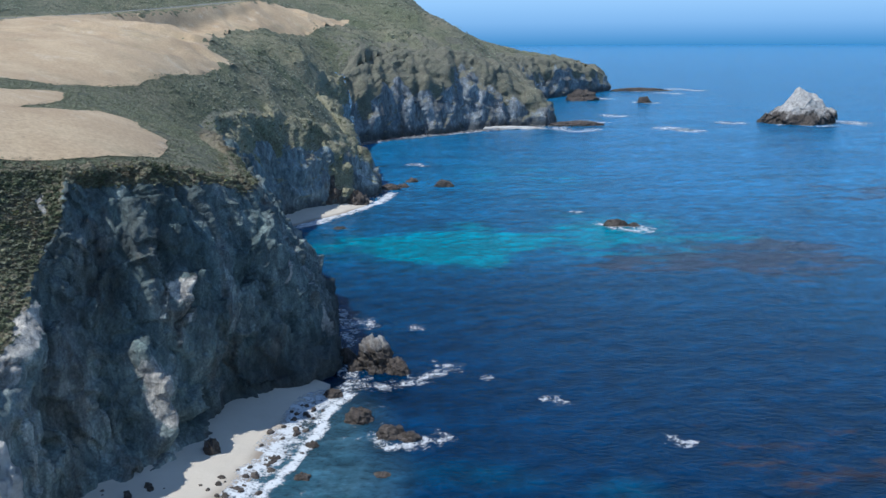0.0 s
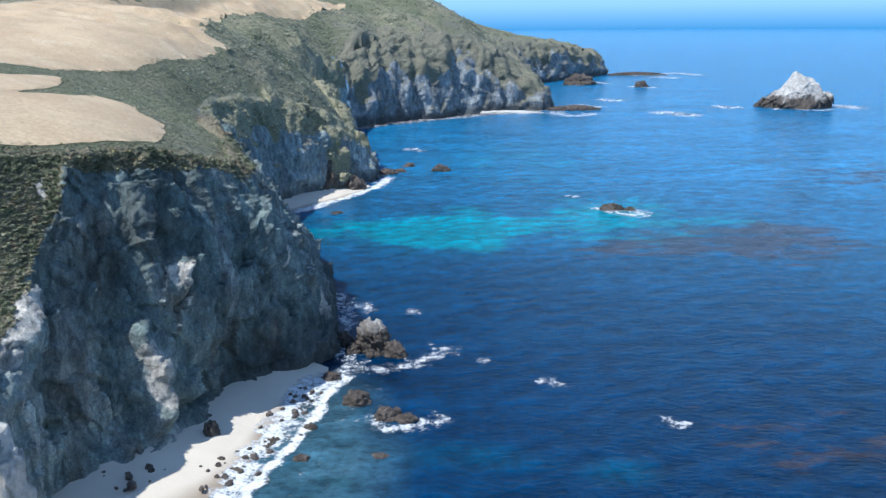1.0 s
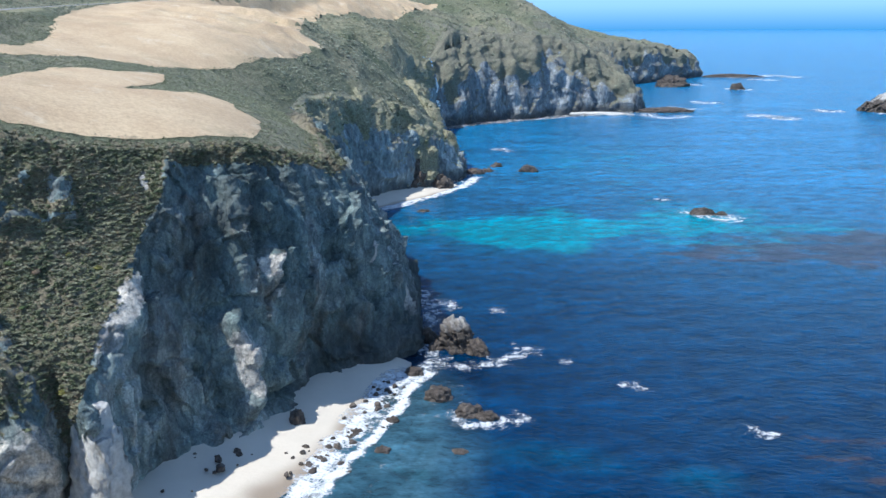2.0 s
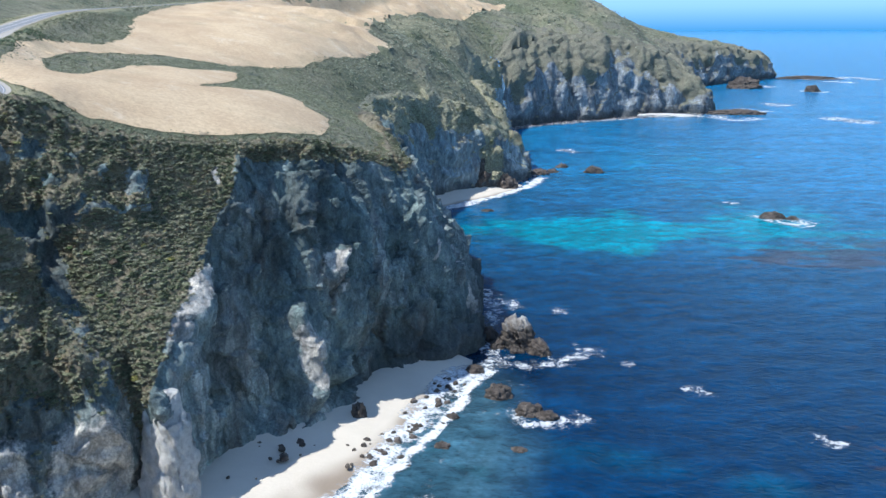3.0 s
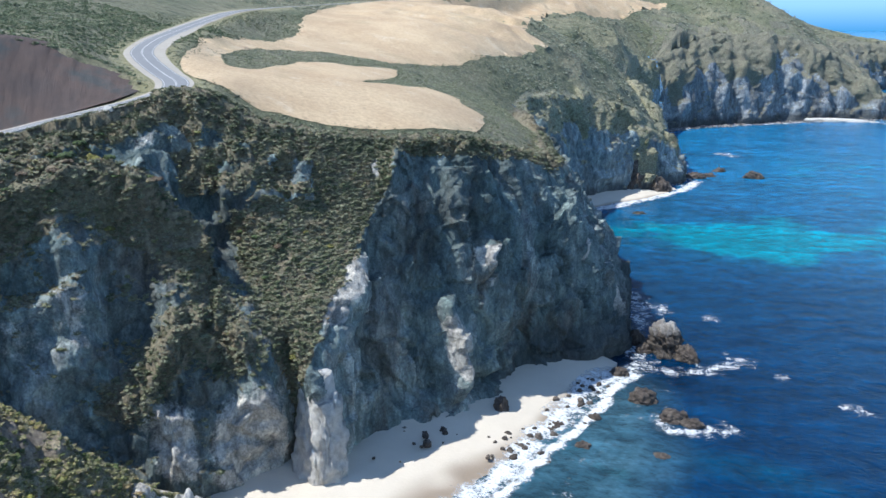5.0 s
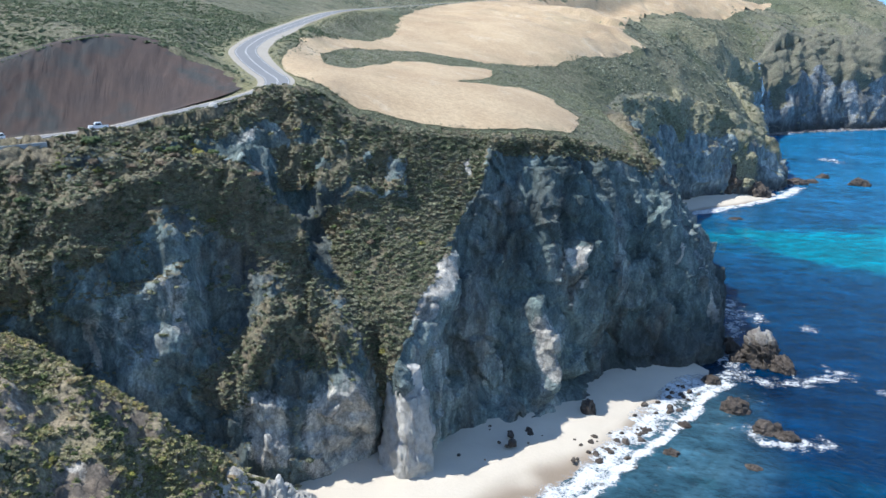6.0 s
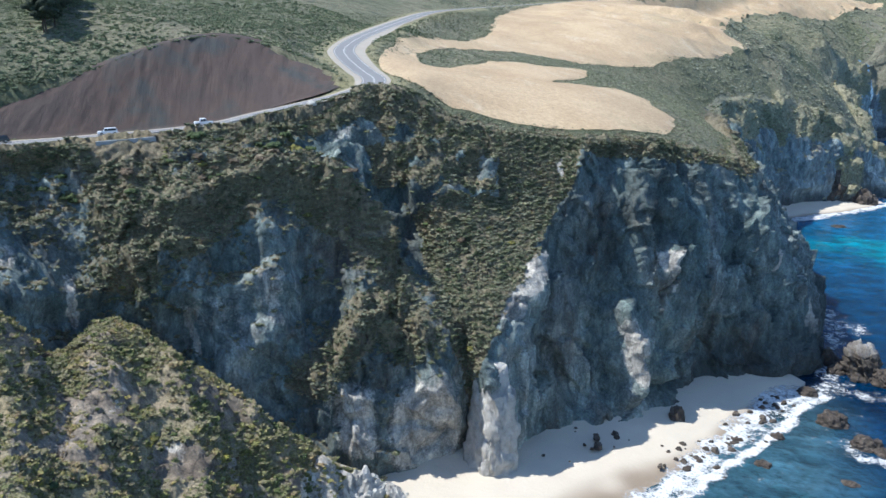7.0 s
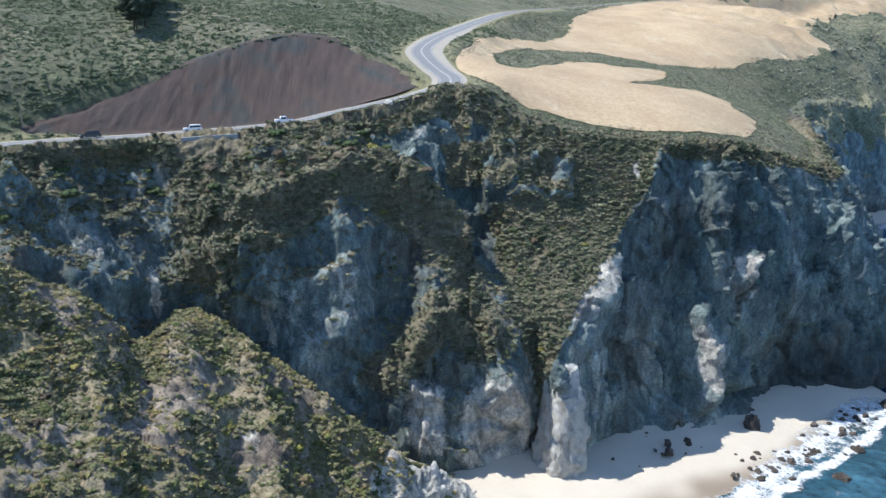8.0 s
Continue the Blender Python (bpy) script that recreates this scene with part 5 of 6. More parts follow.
def car(x, y, z, turn, paint, label, pickup=False):
    """A car that faces +x before it is turned."""
    top = new("car")
    bm = bmesh.new()
    box(bm, -2.45, 2.45, -0.95, 0.95, 0.35, 1.02, (0.12, 0.08, 0.06, 0.06), 0.09)
    part("body", bm, paint, top)
    bm = bmesh.new()
    if pickup:
        box(bm, -0.75, 1.35, -0.86, 0.86, 1.0, 1.78, (0.55, 0.18, 0.14, 0.14), 0.07)
    else:
        box(bm, -2.3, 1.3, -0.88, 0.88, 1.0, 1.74, (0.65, 0.35, 0.15, 0.15), 0.07)
    part("cabin", bm, paint, top)
    back = -0.6 if pickup else -2.05
    for side in (-1, 1):
        for a, c in (((back, -0.05) if not pickup else (-0.55, 0.2)), (0.02, 0.72) if not pickup else (0.27, 0.75)):
            bm = bmesh.new()
            v = [bm.verts.new(q) for q in ((a, side * 0.885, 1.08), (c + 0.1, side * 0.885, 1.08), (c, side * 0.79, 1.6), (a + 0.12, side * 0.79, 1.6))]
            bm.faces.new(v if side < 0 else v[::-1])
            r = bmesh.ops.extrude_face_region(bm, geom=bm.faces[:])
            bmesh.ops.translate(bm, verts=[e for e in r["geom"] if isinstance(e, bmesh.types.BMVert)], vec=(0, side * 0.02, 0.004))
            part("side_window", bm, glass_mat, top, "dark tinted glass")
    bm = bmesh.new()
    v = [bm.verts.new(q) for q in ((1.34, -0.74, 1.06), (1.34, 0.74, 1.06), (0.78, 0.66, 1.64), (0.78, -0.66, 1.64))]
    bm.faces.new(v)
    r = bmesh.ops.extrude_face_region(bm, geom=bm.faces[:])
    bmesh.ops.translate(bm, verts=[e for e in r["geom"] if isinstance(e, bmesh.types.BMVert)], vec=(0.03, 0, 0.03))
    part("windscreen", bm, glass_mat, top, "dark glass windscreen")
    if pickup:
        bm = bmesh.new()
        box(bm, -2.3, -0.85, -0.78, 0.78, 1.0, 1.03)
        part("load_bed", bm, trim_mat, top, "dark open load bed")
    bm = bmesh.new()
    box(bm, -2.5, 2.5, -0.9, 0.9, 0.3, 0.44, (0.02, 0.02, 0, 0), 0.03)
    part("bumper_trim", bm, trim_mat, top, "dark plastic sill and bumpers")
    for sx in (-1.5, 1.5):
        for sy in (-1, 1):
            bm = bmesh.new()
            bmesh.ops.create_cone(bm, cap_ends=True, segments=20, radius1=0.36, radius2=0.36, depth=0.26, matrix=pose(sx, sy * 0.86, 0.36, 90))
            wheel = part("wheel", bm, tyre_mat, top, "black rubber tyre")
            bm = bmesh.new()
            bmesh.ops.create_cone(bm, cap_ends=True, segments=14, radius1=0.22, radius2=0.2, depth=0.04, matrix=pose(sx, sy * 1.0, 0.36, 90))
            part("rim", bm, rim_mat, wheel, "silver wheel rim")
    for sy in (-1, 1):
        bm = bmesh.new()
        box(bm, 2.34, 2.46, sy * 0.66 - 0.2, sy * 0.66 + 0.2, 0.72, 0.88, (0.03, 0, 0, 0), 0.02)
        part("headlight", bm, lamp_mat, top, "clear headlight")
        bm = bmesh.new()
        box(bm, -2.46, -2.36, sy * 0.74 - 0.14, sy * 0.74 + 0.14, 0.7, 0.98, (0, 0.02, 0, 0), 0.02)
        part("tail_light", bm, tail_mat, top, "red tail light")
    top.matrix_world = pose(x, y, z, 0, 0, turn)
    return tagged(top, label, "car", "cars on the road")


def on_road(x, y, across):
    d, at = dist_to_line(road_line, np.array([x]), np.array([y]))
    i = int(np.clip(at[0], 1, len(road_line) - 2))
    a, b = road_line[i - 1], road_line[i + 1]
    turn = math.degrees(math.atan2(a[1] - b[1], a[0] - b[0]))
    n = np.array([-(b - a)[1], (b - a)[0]]) / np.linalg.norm((b - a)[:2])
    q = road_line[i, :2] + n * across
    return q[0], q[1], road_line[i, 2] + 0.11, turn


car(*on_road(-194, 108, 1.6), dark_car, "dark sport utility car driving on the coast road")
car(*on_road(-183, 130, 1.6), white_car, "white sport utility car driving on the coast road")
car(*on_road(-170, 149, 1.6), white_car, "white pickup truck driving on the coast road", True)

# low parapet and the retaining wall under the road
concrete_mat, t, b = material("weathered_concrete", 0.9)
col = mix(t, noise_tex(t, 0.8, 6, 0.7, (1, 1, 0.3)), (0.22, 0.235, 0.24), (0.36, 0.365, 0.36))
t.links.new(col, b.inputs["Base Color"])
bump(t, b, noise_tex(t, 3.0, 6), 0.4, 0.05)
seg = road_line[(road_line[:, 1] > 60) & (road_line[:, 1] < 166)]


def wall_along(name, line, off, thick, z0, z1, mat, label, category):
    d = np.gradient(line[:, :2], axis=0)
    n = np.stack([d[:, 1], -d[:, 0]], 1) / np.linalg.norm(d, axis=1, keepdims=True)
    ring = []
    for o, h in ((off, z0), (off, z1), (off + thick, z1), (off + thick, z0)):
        q = line.copy()
        q[:, :2] += n * o
        q[:, 2] += h
        ring.append(q)
    p = np.stack(ring + ring[:1], 1)
    me = mesh_from(name, p.reshape(-1, 3), grid_faces(len(line), 5), mat, False)
    return tagged(new(name, me), label, category, kind="structure")


wall_along("parapet", seg[(seg[:, 1] > 122)], 3.95, 0.4, -0.3, 0.45, concrete_mat, "low pale concrete kerb along the seaward edge of the road", "kerb")
cove_rim = spline(np.array([q[3] for q in COVE], float), np.linspace(2.16, 2.62, 14))
wall_along("retaining_wall", cove_rim, 1.6, 0.9, -6.0, 0.5, concrete_mat, "grey concrete retaining wall below the road", "wall")

# ---------------------------------------------------------------- road cut
u = stations((toe + topl) / 2, 0.8)
a, c = spline(toe, u), spline(topl, u)
skirt = a.copy()
skirt[:, :2] += (a - c)[:, :2] / np.linalg.norm((a - c)[:, :2], axis=1, keepdims=True) * 1.3
skirt[:, 2] -= 0.5
mid_line = a * 0.5 + c * 0.5 + (0, 0, 0.3)
back = c.copy()
dirn = (c - a)[:, :2]
dirn /= np.linalg.norm(dirn, axis=1, keepdims=True)
back[:, :2] += dirn * 7
back[:, 2] = plateau(back[:, 0], back[:, 1]) - 0.8
v = np.concatenate([np.linspace(0, 2, 40), np.linspace(2, 3, 6)[1:]])
v = np.concatenate([[-1.0, -0.5], v])
grid = np.stack([spline(q, v + 1) for q in np.stack([skirt, a, mid_line, c, back], 1)])
n = normals_of(grid)
n *= np.sign(n[..., 2:3])
p = grid.reshape(-1, 3)
fade = np.tile(smooth(0, 0.3, v) * (1 - smooth(1.8, 2.2, v)), len(u))
run = np.repeat(np.concatenate([[0], np.cumsum(np.linalg.norm(np.diff(a, axis=0), axis=1))]), len(v))
rise = np.tile(v, len(u))
rills = np.stack([run, rise * 6, 0 * run], 1)
p = p + n.reshape(-1, 3) * ((ridged(rills / (4.5, 12, 1), 3, 83) * 0.14 + fbm(rills / (1.6, 3, 1), 4, 87) * 0.4) * fade)[:, None]
tagged(new("road_cut_bank", mesh_from("road_cut_bank", p, grid_faces(len(u), len(v)), bank_mat, True, run=run, rise=rise * 6)), "steep bare red-brown earth bank above the road", "bank", kind="structure")
bank_top_line = c


# ---------------------------------------------------------------- scrub
def shrub_templates(level, count, seed):
    out = []
    for k in range(count):
        bm = bmesh.new()
        bmesh.ops.create_icosphere(bm, subdivisions=level, radius=1.0)
        bm.verts.ensure_lookup_table()
        co = np.array([v.co[:] for v in bm.verts])
        fc = np.array([[v.index for v in f.verts] for f in bm.faces])
        bm.free()
        r = np.random.RandomState(seed + k)
        co = co * (0.78 + 0.42 * r.rand(len(co), 1))
        co = co + 0.3 * np.stack([vnoise(co * 1.7 + k * 5, 3 + i) for i in range(3)], 1)
        co[:, 2] = np.where(co[:, 2] < 0, co[:, 2] * 0.35, co[:, 2] * 0.85)
        out.append((co, fc))
    return out


def clump_templates(count, seed):
    """Rounded bushes of several leafy lumps."""
    lumps, out = shrub_templates(1, 6, seed), []
    r = np.random.RandomState(seed)
    for k in range(count):
        vs, fs, at = [], [], 0
        for j in range(3):
            co, fc = lumps[r.randint(0, 6)]
            a, w = j * 2.6 + r.rand(), (0.0 if j == 0 else 0.45 + 0.2 * r.rand())
            vs.append(co * (0.72 if j == 0 else 0.4 + 0.22 * r.rand()) * (1, 1, 1.15) + (math.cos(a) * w, math.sin(a) * w, 0.12 * r.rand() + (0.1 if j == 0 else -0.05)))
            fs.append(fc + at)
            at += len(co)
        out.append((np.concatenate(vs), np.concatenate(fs)))
    return out


def tuft_templates(count, seed, sprays):
    """Low shrubs: a rough core with many pointed leafy sprays standing out of it."""
    out = []
    bm = bmesh.new()
    bmesh.ops.create_icosphere(bm, subdivisions=1, radius=1.0)
    bm.verts.ensure_lookup_table()
    ball = np.array([v.co[:] for v in bm.verts])
    skin = np.array([[v.index for v in f.verts] for f in bm.faces])
    bm.free()
    for k in range(count):
        r = np.random.RandomState(seed + k)
        core = ball * (0.5 + 0.28 * r.rand(len(ball), 1)) * (1, 1, 0.7) + (0, 0, 0.08)
        vs, fs, at = [core], [skin], len(core)
        for j in range(sprays):
            a, h = 2 * math.pi * (j + 0.6 * r.rand()) * 0.618, r.rand() ** 0.7
            way = np.array([math.cos(a) * math.sqrt(1 - h * h * 0.9), math.sin(a) * math.sqrt(1 - h * h * 0.9), h * 0.8])
            side = np.cross(way, r.normal(size=3))
            side /= np.linalg.norm(side)
            up = np.cross(way, side)
            base, w = way * (0.42 + 0.12 * r.rand()), 0.2 + 0.14 * r.rand()
            ring = [base + (side * math.cos(q) + up * math.sin(q)) * w for q in (0.0, 2.1, 4.2)]
            vs.append(np.array(ring + [way * (0.85 + 0.35 * r.rand())]))
            fs.append(np.array([(0, 1, 3), (1, 2, 3), (2, 0, 3)]) + at)
            at += 4
        out.append((np.concatenate(vs) * (1, 1, 0.85), np.concatenate(fs)))
    return out


NEAR_SHRUB, FAR_SHRUB, LUMPS = tuft_templates(10, 100, 11), tuft_templates(8, 200, 6), clump_templates(10, 100)


def scatter(name, places, sizes, templates, mat, label, seed=0, category="shrubs"):
    """Many shrubs joined into one mesh."""
    r = np.random.RandomState(seed)
    kind = r.randint(0, len(templates), len(places))
    turn = r.rand(len(places)) * 2 * math.pi
    wide = 0.8 + 0.45 * r.rand(len(places))
    tall = 0.6 + 0.5 * r.rand(len(places))
    tone = r.rand(len(places))
    vs, fs, tones, at = [], [], [], 0
    for k, (co, fc) in enumerate(templates):
        m = kind == k
        if not m.any():
            continue
        c, s = np.cos(turn[m]), np.sin(turn[m])
        x = co[None, :, 0] * c[:, None] - co[None, :, 1] * s[:, None]
        y = co[None, :, 0] * s[:, None] + co[None, :, 1] * c[:, None]
        z = np.repeat(co[None, :, 2], m.sum(), 0)
        sz = sizes[m][:, None] / 2
        q = np.stack([x * sz * wide[m][:, None], y * sz * wide[m][:, None], z * sz * tall[m][:, None]], 2) + places[m][:, None] - (0, 0, 0.12) * sz[..., None]
        vs.append(q.reshape(-1, 3))
        tones.append(np.repeat(tone[m], len(co)))
        fs.append((fc[None] + (np.arange(m.sum()) * len(co))[:, None, None]).reshape(-1, 3) + at)
        at += m.sum() * len(co)
    ob = new(name, mesh_from(name, np.concatenate(vs), np.concatenate(fs), mat, False, tone=np.concatenate(tones)))
    return tagged(ob, label, category, kind="stuff")


def pick(data, wanted, want_mask, seed):
    """Random vertices of a cliff surface where plants grow."""
    p, n, slope, cover, uu, vv = data
    r = np.random.RandomState(seed)
    w = want_mask / want_mask.sum()
    i = r.choice(len(p), wanted, replace=True, p=w)
    return p[i] + r.uniform(-0.5, 0.5, (wanted, 3)) * (1, 1, 0.3), r


d = CLIFFS["sea_cliff_cove"]
on = ~((d[4] > 2.1) & (d[4] < 2.68) & (d[5] > 3.65)) * np.clip((d[3] - 0.28) * 5, 0, 1) * (d[5] > 1.15) * (d[5] < 4.9) * (d[4] < 15)
places, r = pick(d, 32000, on * (1 + 0.6 * inside(BOWL, d[4], d[5])), 1)
scatter("scrub", places, 0.55 + 1.9 * r.rand(len(places)) ** 2.4, NEAR_SHRUB, shrub_mat, "low olive-brown coastal scrub on the cliff slopes", 1)
clear = ~((d[4] > 2.1) & (d[4] < 2.68) & (d[5] > 3.55))   # the wall stays bare
on = clear * (d[5] > 3.65) * (d[5] < 5.9) * (d[4] < 15) * np.clip(1.2 + fbm(d[0] / 6.0, 3, 6), 0.2, 2) * np.where(d[5] > 4, 14.0, 1.0)
places, r = pick(d, 3000, on, 5)
scatter("scrub", places, 0.5 + 1.3 * r.rand(len(places)) ** 2, NEAR_SHRUB, shrub_mat, "olive and tan scrub along the cliff edge", 5)
d = CLIFFS["spur"]
places, r = pick(d, 23000, np.clip((d[3] - 0.25) * 3, 0.16, 1) * (d[5] > 0.2) * (d[5] < 3.1) * (0.4 + (d[5] > 0.9)) * np.clip(0.65 + 1.5 * fbm(d[0] / 4.0, 3, 73), 0.28, 1.2), 2)
scatter("scrub", places, 0.5 + 2.1 * r.rand(len(places)) ** 2.4, NEAR_SHRUB, spur_shrub_mat, "dense green and brown scrub on the near spur", 2)
d = CLIFFS["sea_cliff_far_cove"]
places, r = pick(d, 3000, np.clip((d[3] - 0.45) * 4, 0, 1) * (d[5] > 1.3), 3)
scatter("scrub", places, 0.9 + 2.0 * r.rand(len(places)) ** 2, FAR_SHRUB, shrub_mat, "scrub on the ledges of the far cove", 3)
d = CLIFFS["sea_cliff_distant"]
places, r = pick(d, 2500, np.clip((d[3] - 0.45) * 4, 0, 1) * (d[5] > 1.3), 4)
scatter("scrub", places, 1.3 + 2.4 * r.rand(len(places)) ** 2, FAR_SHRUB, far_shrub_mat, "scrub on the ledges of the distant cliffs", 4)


def land_scrub(count, x0, x1, y0, y1, size0, size1, mat, label, seed, templates=FAR_SHRUB, clear=7.0, clump=16.0):
    r = np.random.RandomState(seed)
    x, y = r.uniform(x0, x1, count), r.uniform(y0, y1, count)
    q = np.stack([x, y, 0 * x], 1)
    keep = on_land(x, y) & ~inside(FRONT_LINE, x, y) & ~inside(BACK_LINE, x, y)
    keep &= dist_to_line(ROAD_LINE, x, y)[0] > clear
    bank_poly = np.vstack([toe[:, :2], topl[::-1, :2]])
    keep &= ~inside(bank_poly, x, y)
    keep &= fbm(q / clump, 3, seed) + r.uniform(-0.5, 0.5, count) > -0.25
    x, y = x[keep], y[keep]
    z = plateau(x, y)
    p = np.stack([x, y, z], 1)
    templates = [(co * (1, 1, 0.9), fc) for co, fc in templates]
    return scatter("scrub", p, size0 + (size1 - size0) * r.rand(len(p)) ** 2, templates, mat, label, seed)


land_scrub(26000, -330, -180, 60, 290, 1.0, 3.0, hill_shrub_mat, "grey-green chaparral on the hill above the road", 11, NEAR_SHRUB)
land_scrub(46000, -240, -75, 180, 480, 0.6, 2.0, terrace_shrub_mat, "green scrub between the fields and along the cliff edge", 12)
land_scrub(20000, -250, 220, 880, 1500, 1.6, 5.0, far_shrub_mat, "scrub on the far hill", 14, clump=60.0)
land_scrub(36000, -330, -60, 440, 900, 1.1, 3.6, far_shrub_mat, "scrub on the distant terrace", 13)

# ---------------------------------------------------------------- small things by the road and on the hill
bark_mat = plain("bark", (0.10, 0.075, 0.055), 0.9, 0, 0.4)
leaf_mat = scrub_material("dark_evergreen", [(0.0, (0.02, 0.03, 0.018)), (0.6, (0.035, 0.05, 0.028)), (1.0, (0.055, 0.07, 0.04))], single=True)
pole_mat = plain("weathered_pole", (0.24, 0.20, 0.16), 0.9, 0, 0.3)


def tree(x, y, height, seed, label):
    """A leaning tapered trunk with limbs and a crown of many clumps."""
    r = random.Random(seed)
    top = new("tree")
    bm = bmesh.new()
    bends = [Vector((0, 0, -0.3))]
    for k in range(1, 6):
        bends.append(Vector((r.uniform(-0.25, 0.25) * k * 0.5, r.uniform(-0.25, 0.25) * k * 0.5, height * 0.72 * k / 5)))
    limbs = [(bends, 0.28)]
    for k in range(6):
        a = r.uniform(0, 2 * math.pi)
        start = bends[2 + k % 4]
        reach = height * r.uniform(0.2, 0.34)
        limbs.append(([start, start + Vector((math.cos(a) * reach * 0.5, math.sin(a) * reach * 0.5, reach * 0.35)), start + Vector((math.cos(a) * reach, math.sin(a) * reach, reach * 0.5))], 0.11))
    for line, thick in limbs:
        rings = []
        for k, c in enumerate(line):
            w = thick * (1 - 0.75 * k / (len(line) - 1))
            rings.append([bm.verts.new(c + Vector((math.cos(q) * w, math.sin(q) * w, 0))) for q in (i * math.pi / 3 for i in range(6))])
        for a, b in zip(rings, rings[1:]):
            for i in range(6):
                bm.faces.new((a[i], a[(i + 1) % 6], b[(i + 1) % 6], b[i]))
    part("trunk", bm, bark_mat, top, "brown tapered trunk with limbs")
    q = np.random.RandomState(seed)
    n = 46
    d = q.normal(size=(n, 3))
    d /= np.linalg.norm(d, axis=1, keepdims=True)
    c = d * (q.rand(n, 1) ** 0.5) * (height * 0.36, height * 0.36, height * 0.34) + (0, 0, height * 0.62)
    s = height * (0.10 + 0.12 * q.rand(n))
    vs, fs, at = [], [], 0
    for i in range(n):
        co, fc = LUMPS[i % len(LUMPS)]
        vs.append(co * s[i] + c[i])
        fs.append(fc + at)
        at += len(co)
    crown = new("crown", mesh_from("crown", np.concatenate(vs), np.concatenate(fs), leaf_mat, True))
    crown.parent = top
    crown["label"] = "dark green crown of many small clumps"
    top.matrix_world = pose(x, y, float(plateau(np.array([x]), np.array([y]))[0]), 0, 0, r.uniform(0, 360))
    return tagged(top, label, "tree", "grove on the hill")


grove = random.Random(8)
for k in range(24):
    f = (k // 2) / 11.0
    tree(-227 - 42 * f + grove.uniform(-2, 2) - (k % 2) * 4, 144 + 30 * f + grove.uniform(-2, 2) + (k % 2) * 8, grove.uniform(9.5, 13.0), 300 + k, "dark evergreen tree in a grove among the scrub")

pole = new("utility_pole")
bm = bmesh.new()
bmesh.ops.create_cone(bm, cap_ends=True, segments=10, radius1=0.17, radius2=0.11, depth=7.5, matrix=pose(0, 0, 3.45))
part("shaft", bm, pole_mat, pole)
bm = bmesh.new()
box(bm, -0.9, 0.9, -0.06, 0.06, 6.5, 6.65, bevel=0.02)
part("crossarm", bm, pole_mat, pole)
pole.matrix_world = pose(-211, 99, float(plateau(np.array([-211.0]), np.array([99.0]))[0]))
tagged(pole, "weathered wooden utility pole beside the road", "pole")
rock("roadside_boulder", -151.5, 168.5, float(plateau(np.array([-151.5]), np.array([168.5]))[0]) - 0.1, (2.6, 1.6, 1.1), 181, "pale boulder at the road's edge", pale_rock_mat, level=3)

# larger shrubs that stand out on the slopes
d = CLIFFS["sea_cliff_cove"]
r = np.random.RandomState(44)
big_on = np.clip((d[3] - 0.35) * 3, 0, 1) * (d[5] > 1.7) * (d[5] < 3.7) * (d[4] < 7.0) * (d[4] > 0.6)
i = r.choice(len(d[0]), 40, replace=False, p=big_on / big_on.sum())
spots = list(d[0][i])
edge_on = clear * (d[5] > 3.2) * (d[5] < 4.1) * (d[4] < 4.2) * (d[4] > 0.3)
i = r.choice(len(d[0]), 60, replace=False, p=edge_on / edge_on.sum())
spots += list(d[0][i])
d = CLIFFS["spur"]
spur_on = np.clip((d[3] - 0.3) * 3, 0, 1) * (d[5] > 1.0) * (d[5] < 3.0) * (d[4] < 6.2)
i = r.choice(len(d[0]), 50, replace=False, p=spur_on / spur_on.sum())
spots += list(d[0][i])
bush_mats = [scrub_material("bush_" + n, st, single=True) for n, st in (("green", [(0.0, (0.035, 0.06, 0.02)), (1.0, (0.09, 0.125, 0.045))]), ("olive", [(0.0, (0.06, 0.065, 0.035)), (1.0, (0.13, 0.13, 0.07))]),
                                                             ("yellow", [(0.0, (0.13, 0.13, 0.035)), (1.0, (0.24, 0.22, 0.06))]), ("brown", [(0.0, (0.10, 0.075, 0.05)), (1.0, (0.19, 0.14, 0.10))]))]
bush_meshes = []
for k in range(8):
    q = np.random.RandomState(500 + k)
    vs, fs, at = [], [], 0
    for m in range(16):
        co, fc = LUMPS[(m + k) % len(LUMPS)]
        a, w = q.rand() * 2 * math.pi, q.rand() ** 0.5 * 0.62
        vs.append(co * (0.24 + 0.2 * q.rand()) * (1, 1, 1.1) + (math.cos(a) * w, math.sin(a) * w, 0.1 + 0.42 * (1 - w) + 0.12 * q.rand()))
        fs.append(fc + at)
        at += len(co)
    bush_meshes.append(mesh_from("bush", np.concatenate(vs), np.concatenate(fs), bush_mats[k % 4], True))
WORDS = ("rounded dark green bush on the steep slope", "olive grey bush on the steep slope", "yellow-green flowering bush on the steep slope", "dry brown bush on the steep slope")
for k, q in enumerate(spots):
    s = float(1.0 + 1.3 * r.rand() ** 2) * (1.35 if 40 <= k < 100 else 1.0)
    kind = int(r.choice([0, 0, 4, 1, 5, 2, 3]) if 40 <= k < 100 else r.randint(0, 8))
    ob = new("bush", bush_meshes[kind])
    ob.matrix_world = pose(float(q[0]), float(q[1]), float(q[2]) - 0.25, 0, 0, float(r.rand() * 360)) @ Matrix.Diagonal((s, s, s * 0.85, 1))
    tagged(ob, WORDS[kind % 4], "bush", "bushes on the slopes")

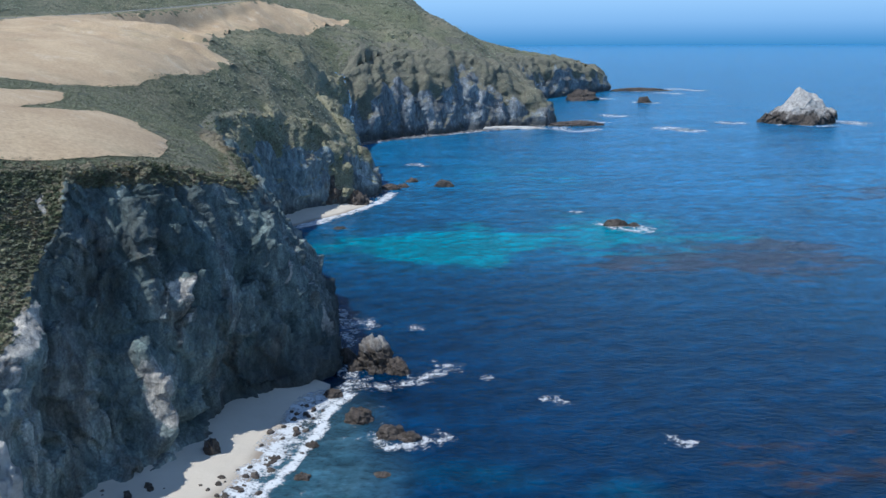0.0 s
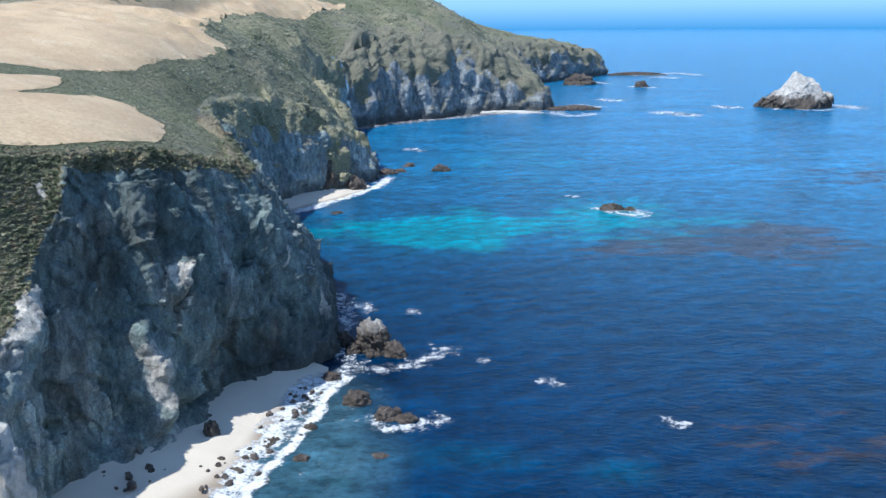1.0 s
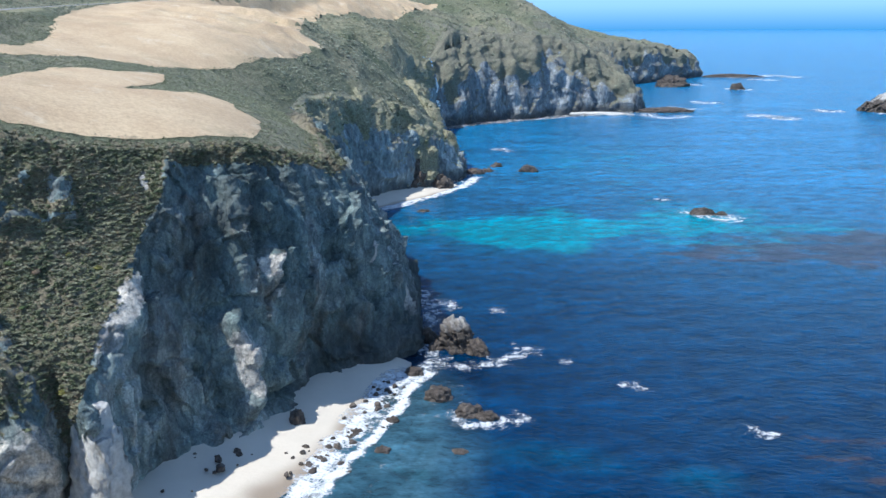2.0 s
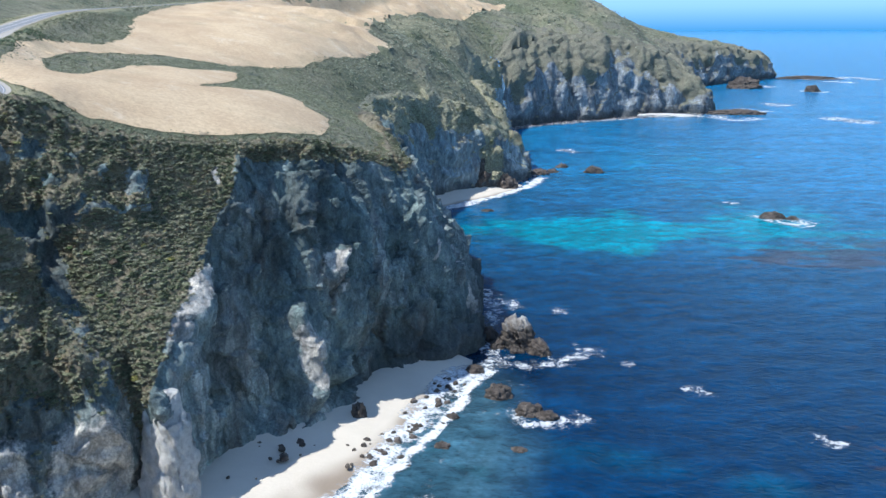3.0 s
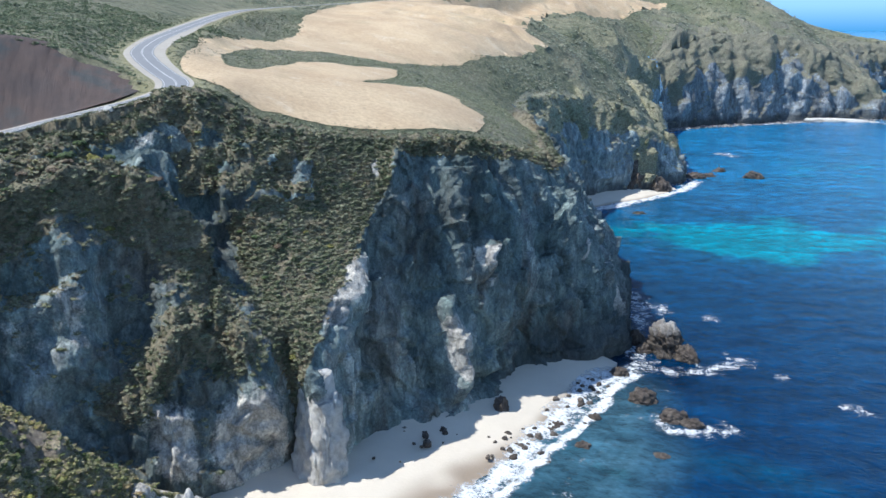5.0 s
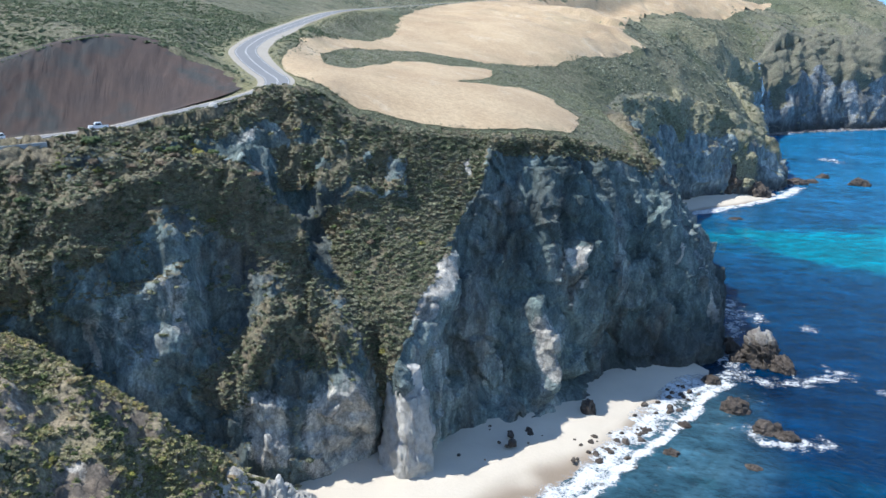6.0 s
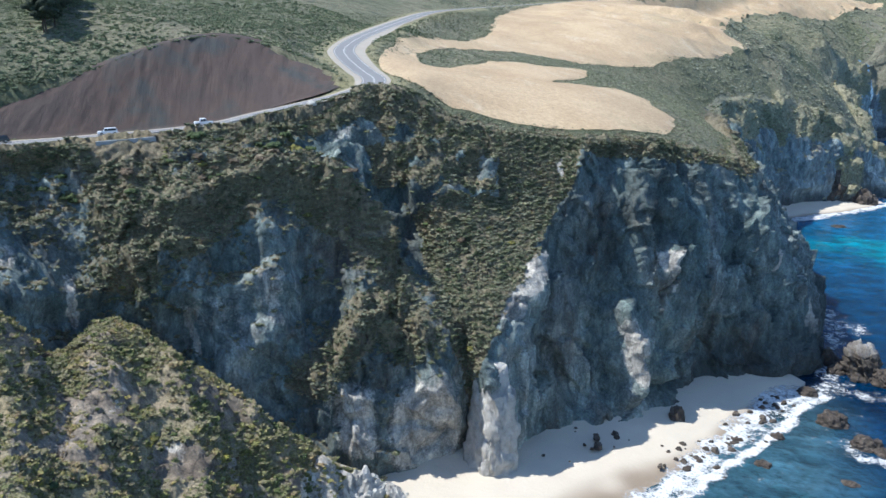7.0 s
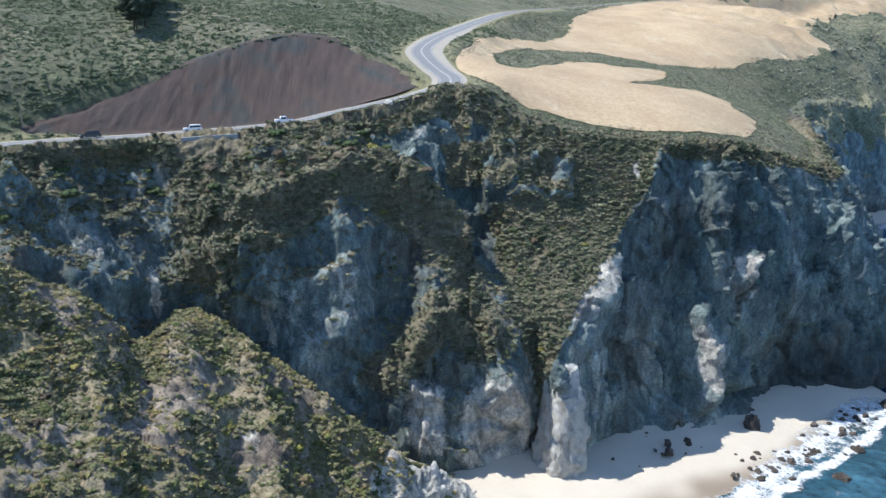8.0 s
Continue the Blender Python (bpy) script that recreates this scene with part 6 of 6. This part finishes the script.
# scrub hanging over the top of the road cut
r = np.random.RandomState(71)
i = r.randint(0, len(bank_top_line), 700)
edge = bank_top_line[i].copy()
edge[:, :2] += r.uniform(-0.5, 4.5, (700, 1)) * dirn[i]
edge[:, 2] = np.maximum(edge[:, 2], plateau(edge[:, 0], edge[:, 1])) - 0.1
scatter("scrub", edge, 0.7 + 1.7 * r.rand(700) ** 2, NEAR_SHRUB, hill_shrub_mat, "grey-green scrub along the top of the road cut", 72)

# rubble along the feet of the far cliffs
rubble_mat, t, b = material("shore_rubble", 0.9)
g = t.nodes.new("ShaderNodeNewGeometry")
col = ramp(t, g.outputs["Random Per Island"], [(0.0, (0.05, 0.048, 0.045)), (0.5, (0.16, 0.15, 0.14)), (1.0, (0.40, 0.38, 0.35))])
col = mix(t, 0.7, col, ramp(t, noise_tex(t, 0.8, 6, 0.7), [(0.3, (0.5, 0.5, 0.5)), (0.7, (1.5, 1.5, 1.5))]), "MULTIPLY")
t.links.new(col, b.inputs["Base Color"])
for shore, first, last, count, spread, small, large, label in ((DISTANT_SHORE, 0.0, 4.2, 900, 7.0, 1.2, 6.5, "grey boulders and rubble at the foot of the distant cliffs"),
                                                               (FAR_SHORE, 2.6, 5.4, 420, 4.0, 0.7, 4.0, "dark boulders and rubble round the far cove's headland")):
    feet = np.array([q[0] for q in shore], float)
    r = np.random.RandomState(90 + count)
    q = spline(feet, r.uniform(first, last, count))
    out = np.stack([np.full(count, 0.6), np.full(count, -0.8), np.zeros(count)], 1)
    q = q + out * (np.abs(r.normal(0, spread, (count, 1))) - 1.5)
    q[:, 2] = 0.1
    scatter("shore_rubble", q, small + (large - small) * r.rand(count) ** 3, FAR_SHRUB, rubble_mat, label, 91, "rubble")

# tufts and low scrub that fray the edges of the fields
edge = np.vstack([closed_line(FRONT_FIELD, 0.35), closed_line(BACK_FIELD[:10] + BACK_FIELD[-8:], 0.5)])
r = np.random.RandomState(95)
edge = edge + r.normal(0, 0.9, edge.shape)
keep = (dist_to_line(ROAD_LINE, edge[:, 0], edge[:, 1])[0] > 6.5) & (edge[:, 1] < 520)
edge = edge[keep]
p = np.c_[edge, plateau(edge[:, 0], edge[:, 1]) + 0.1]
scatter("grass_tufts", p, 0.35 + 0.9 * r.rand(len(p)) ** 2, FAR_SHRUB, terrace_shrub_mat, "low scrub fraying the edges of the dry fields", 96)
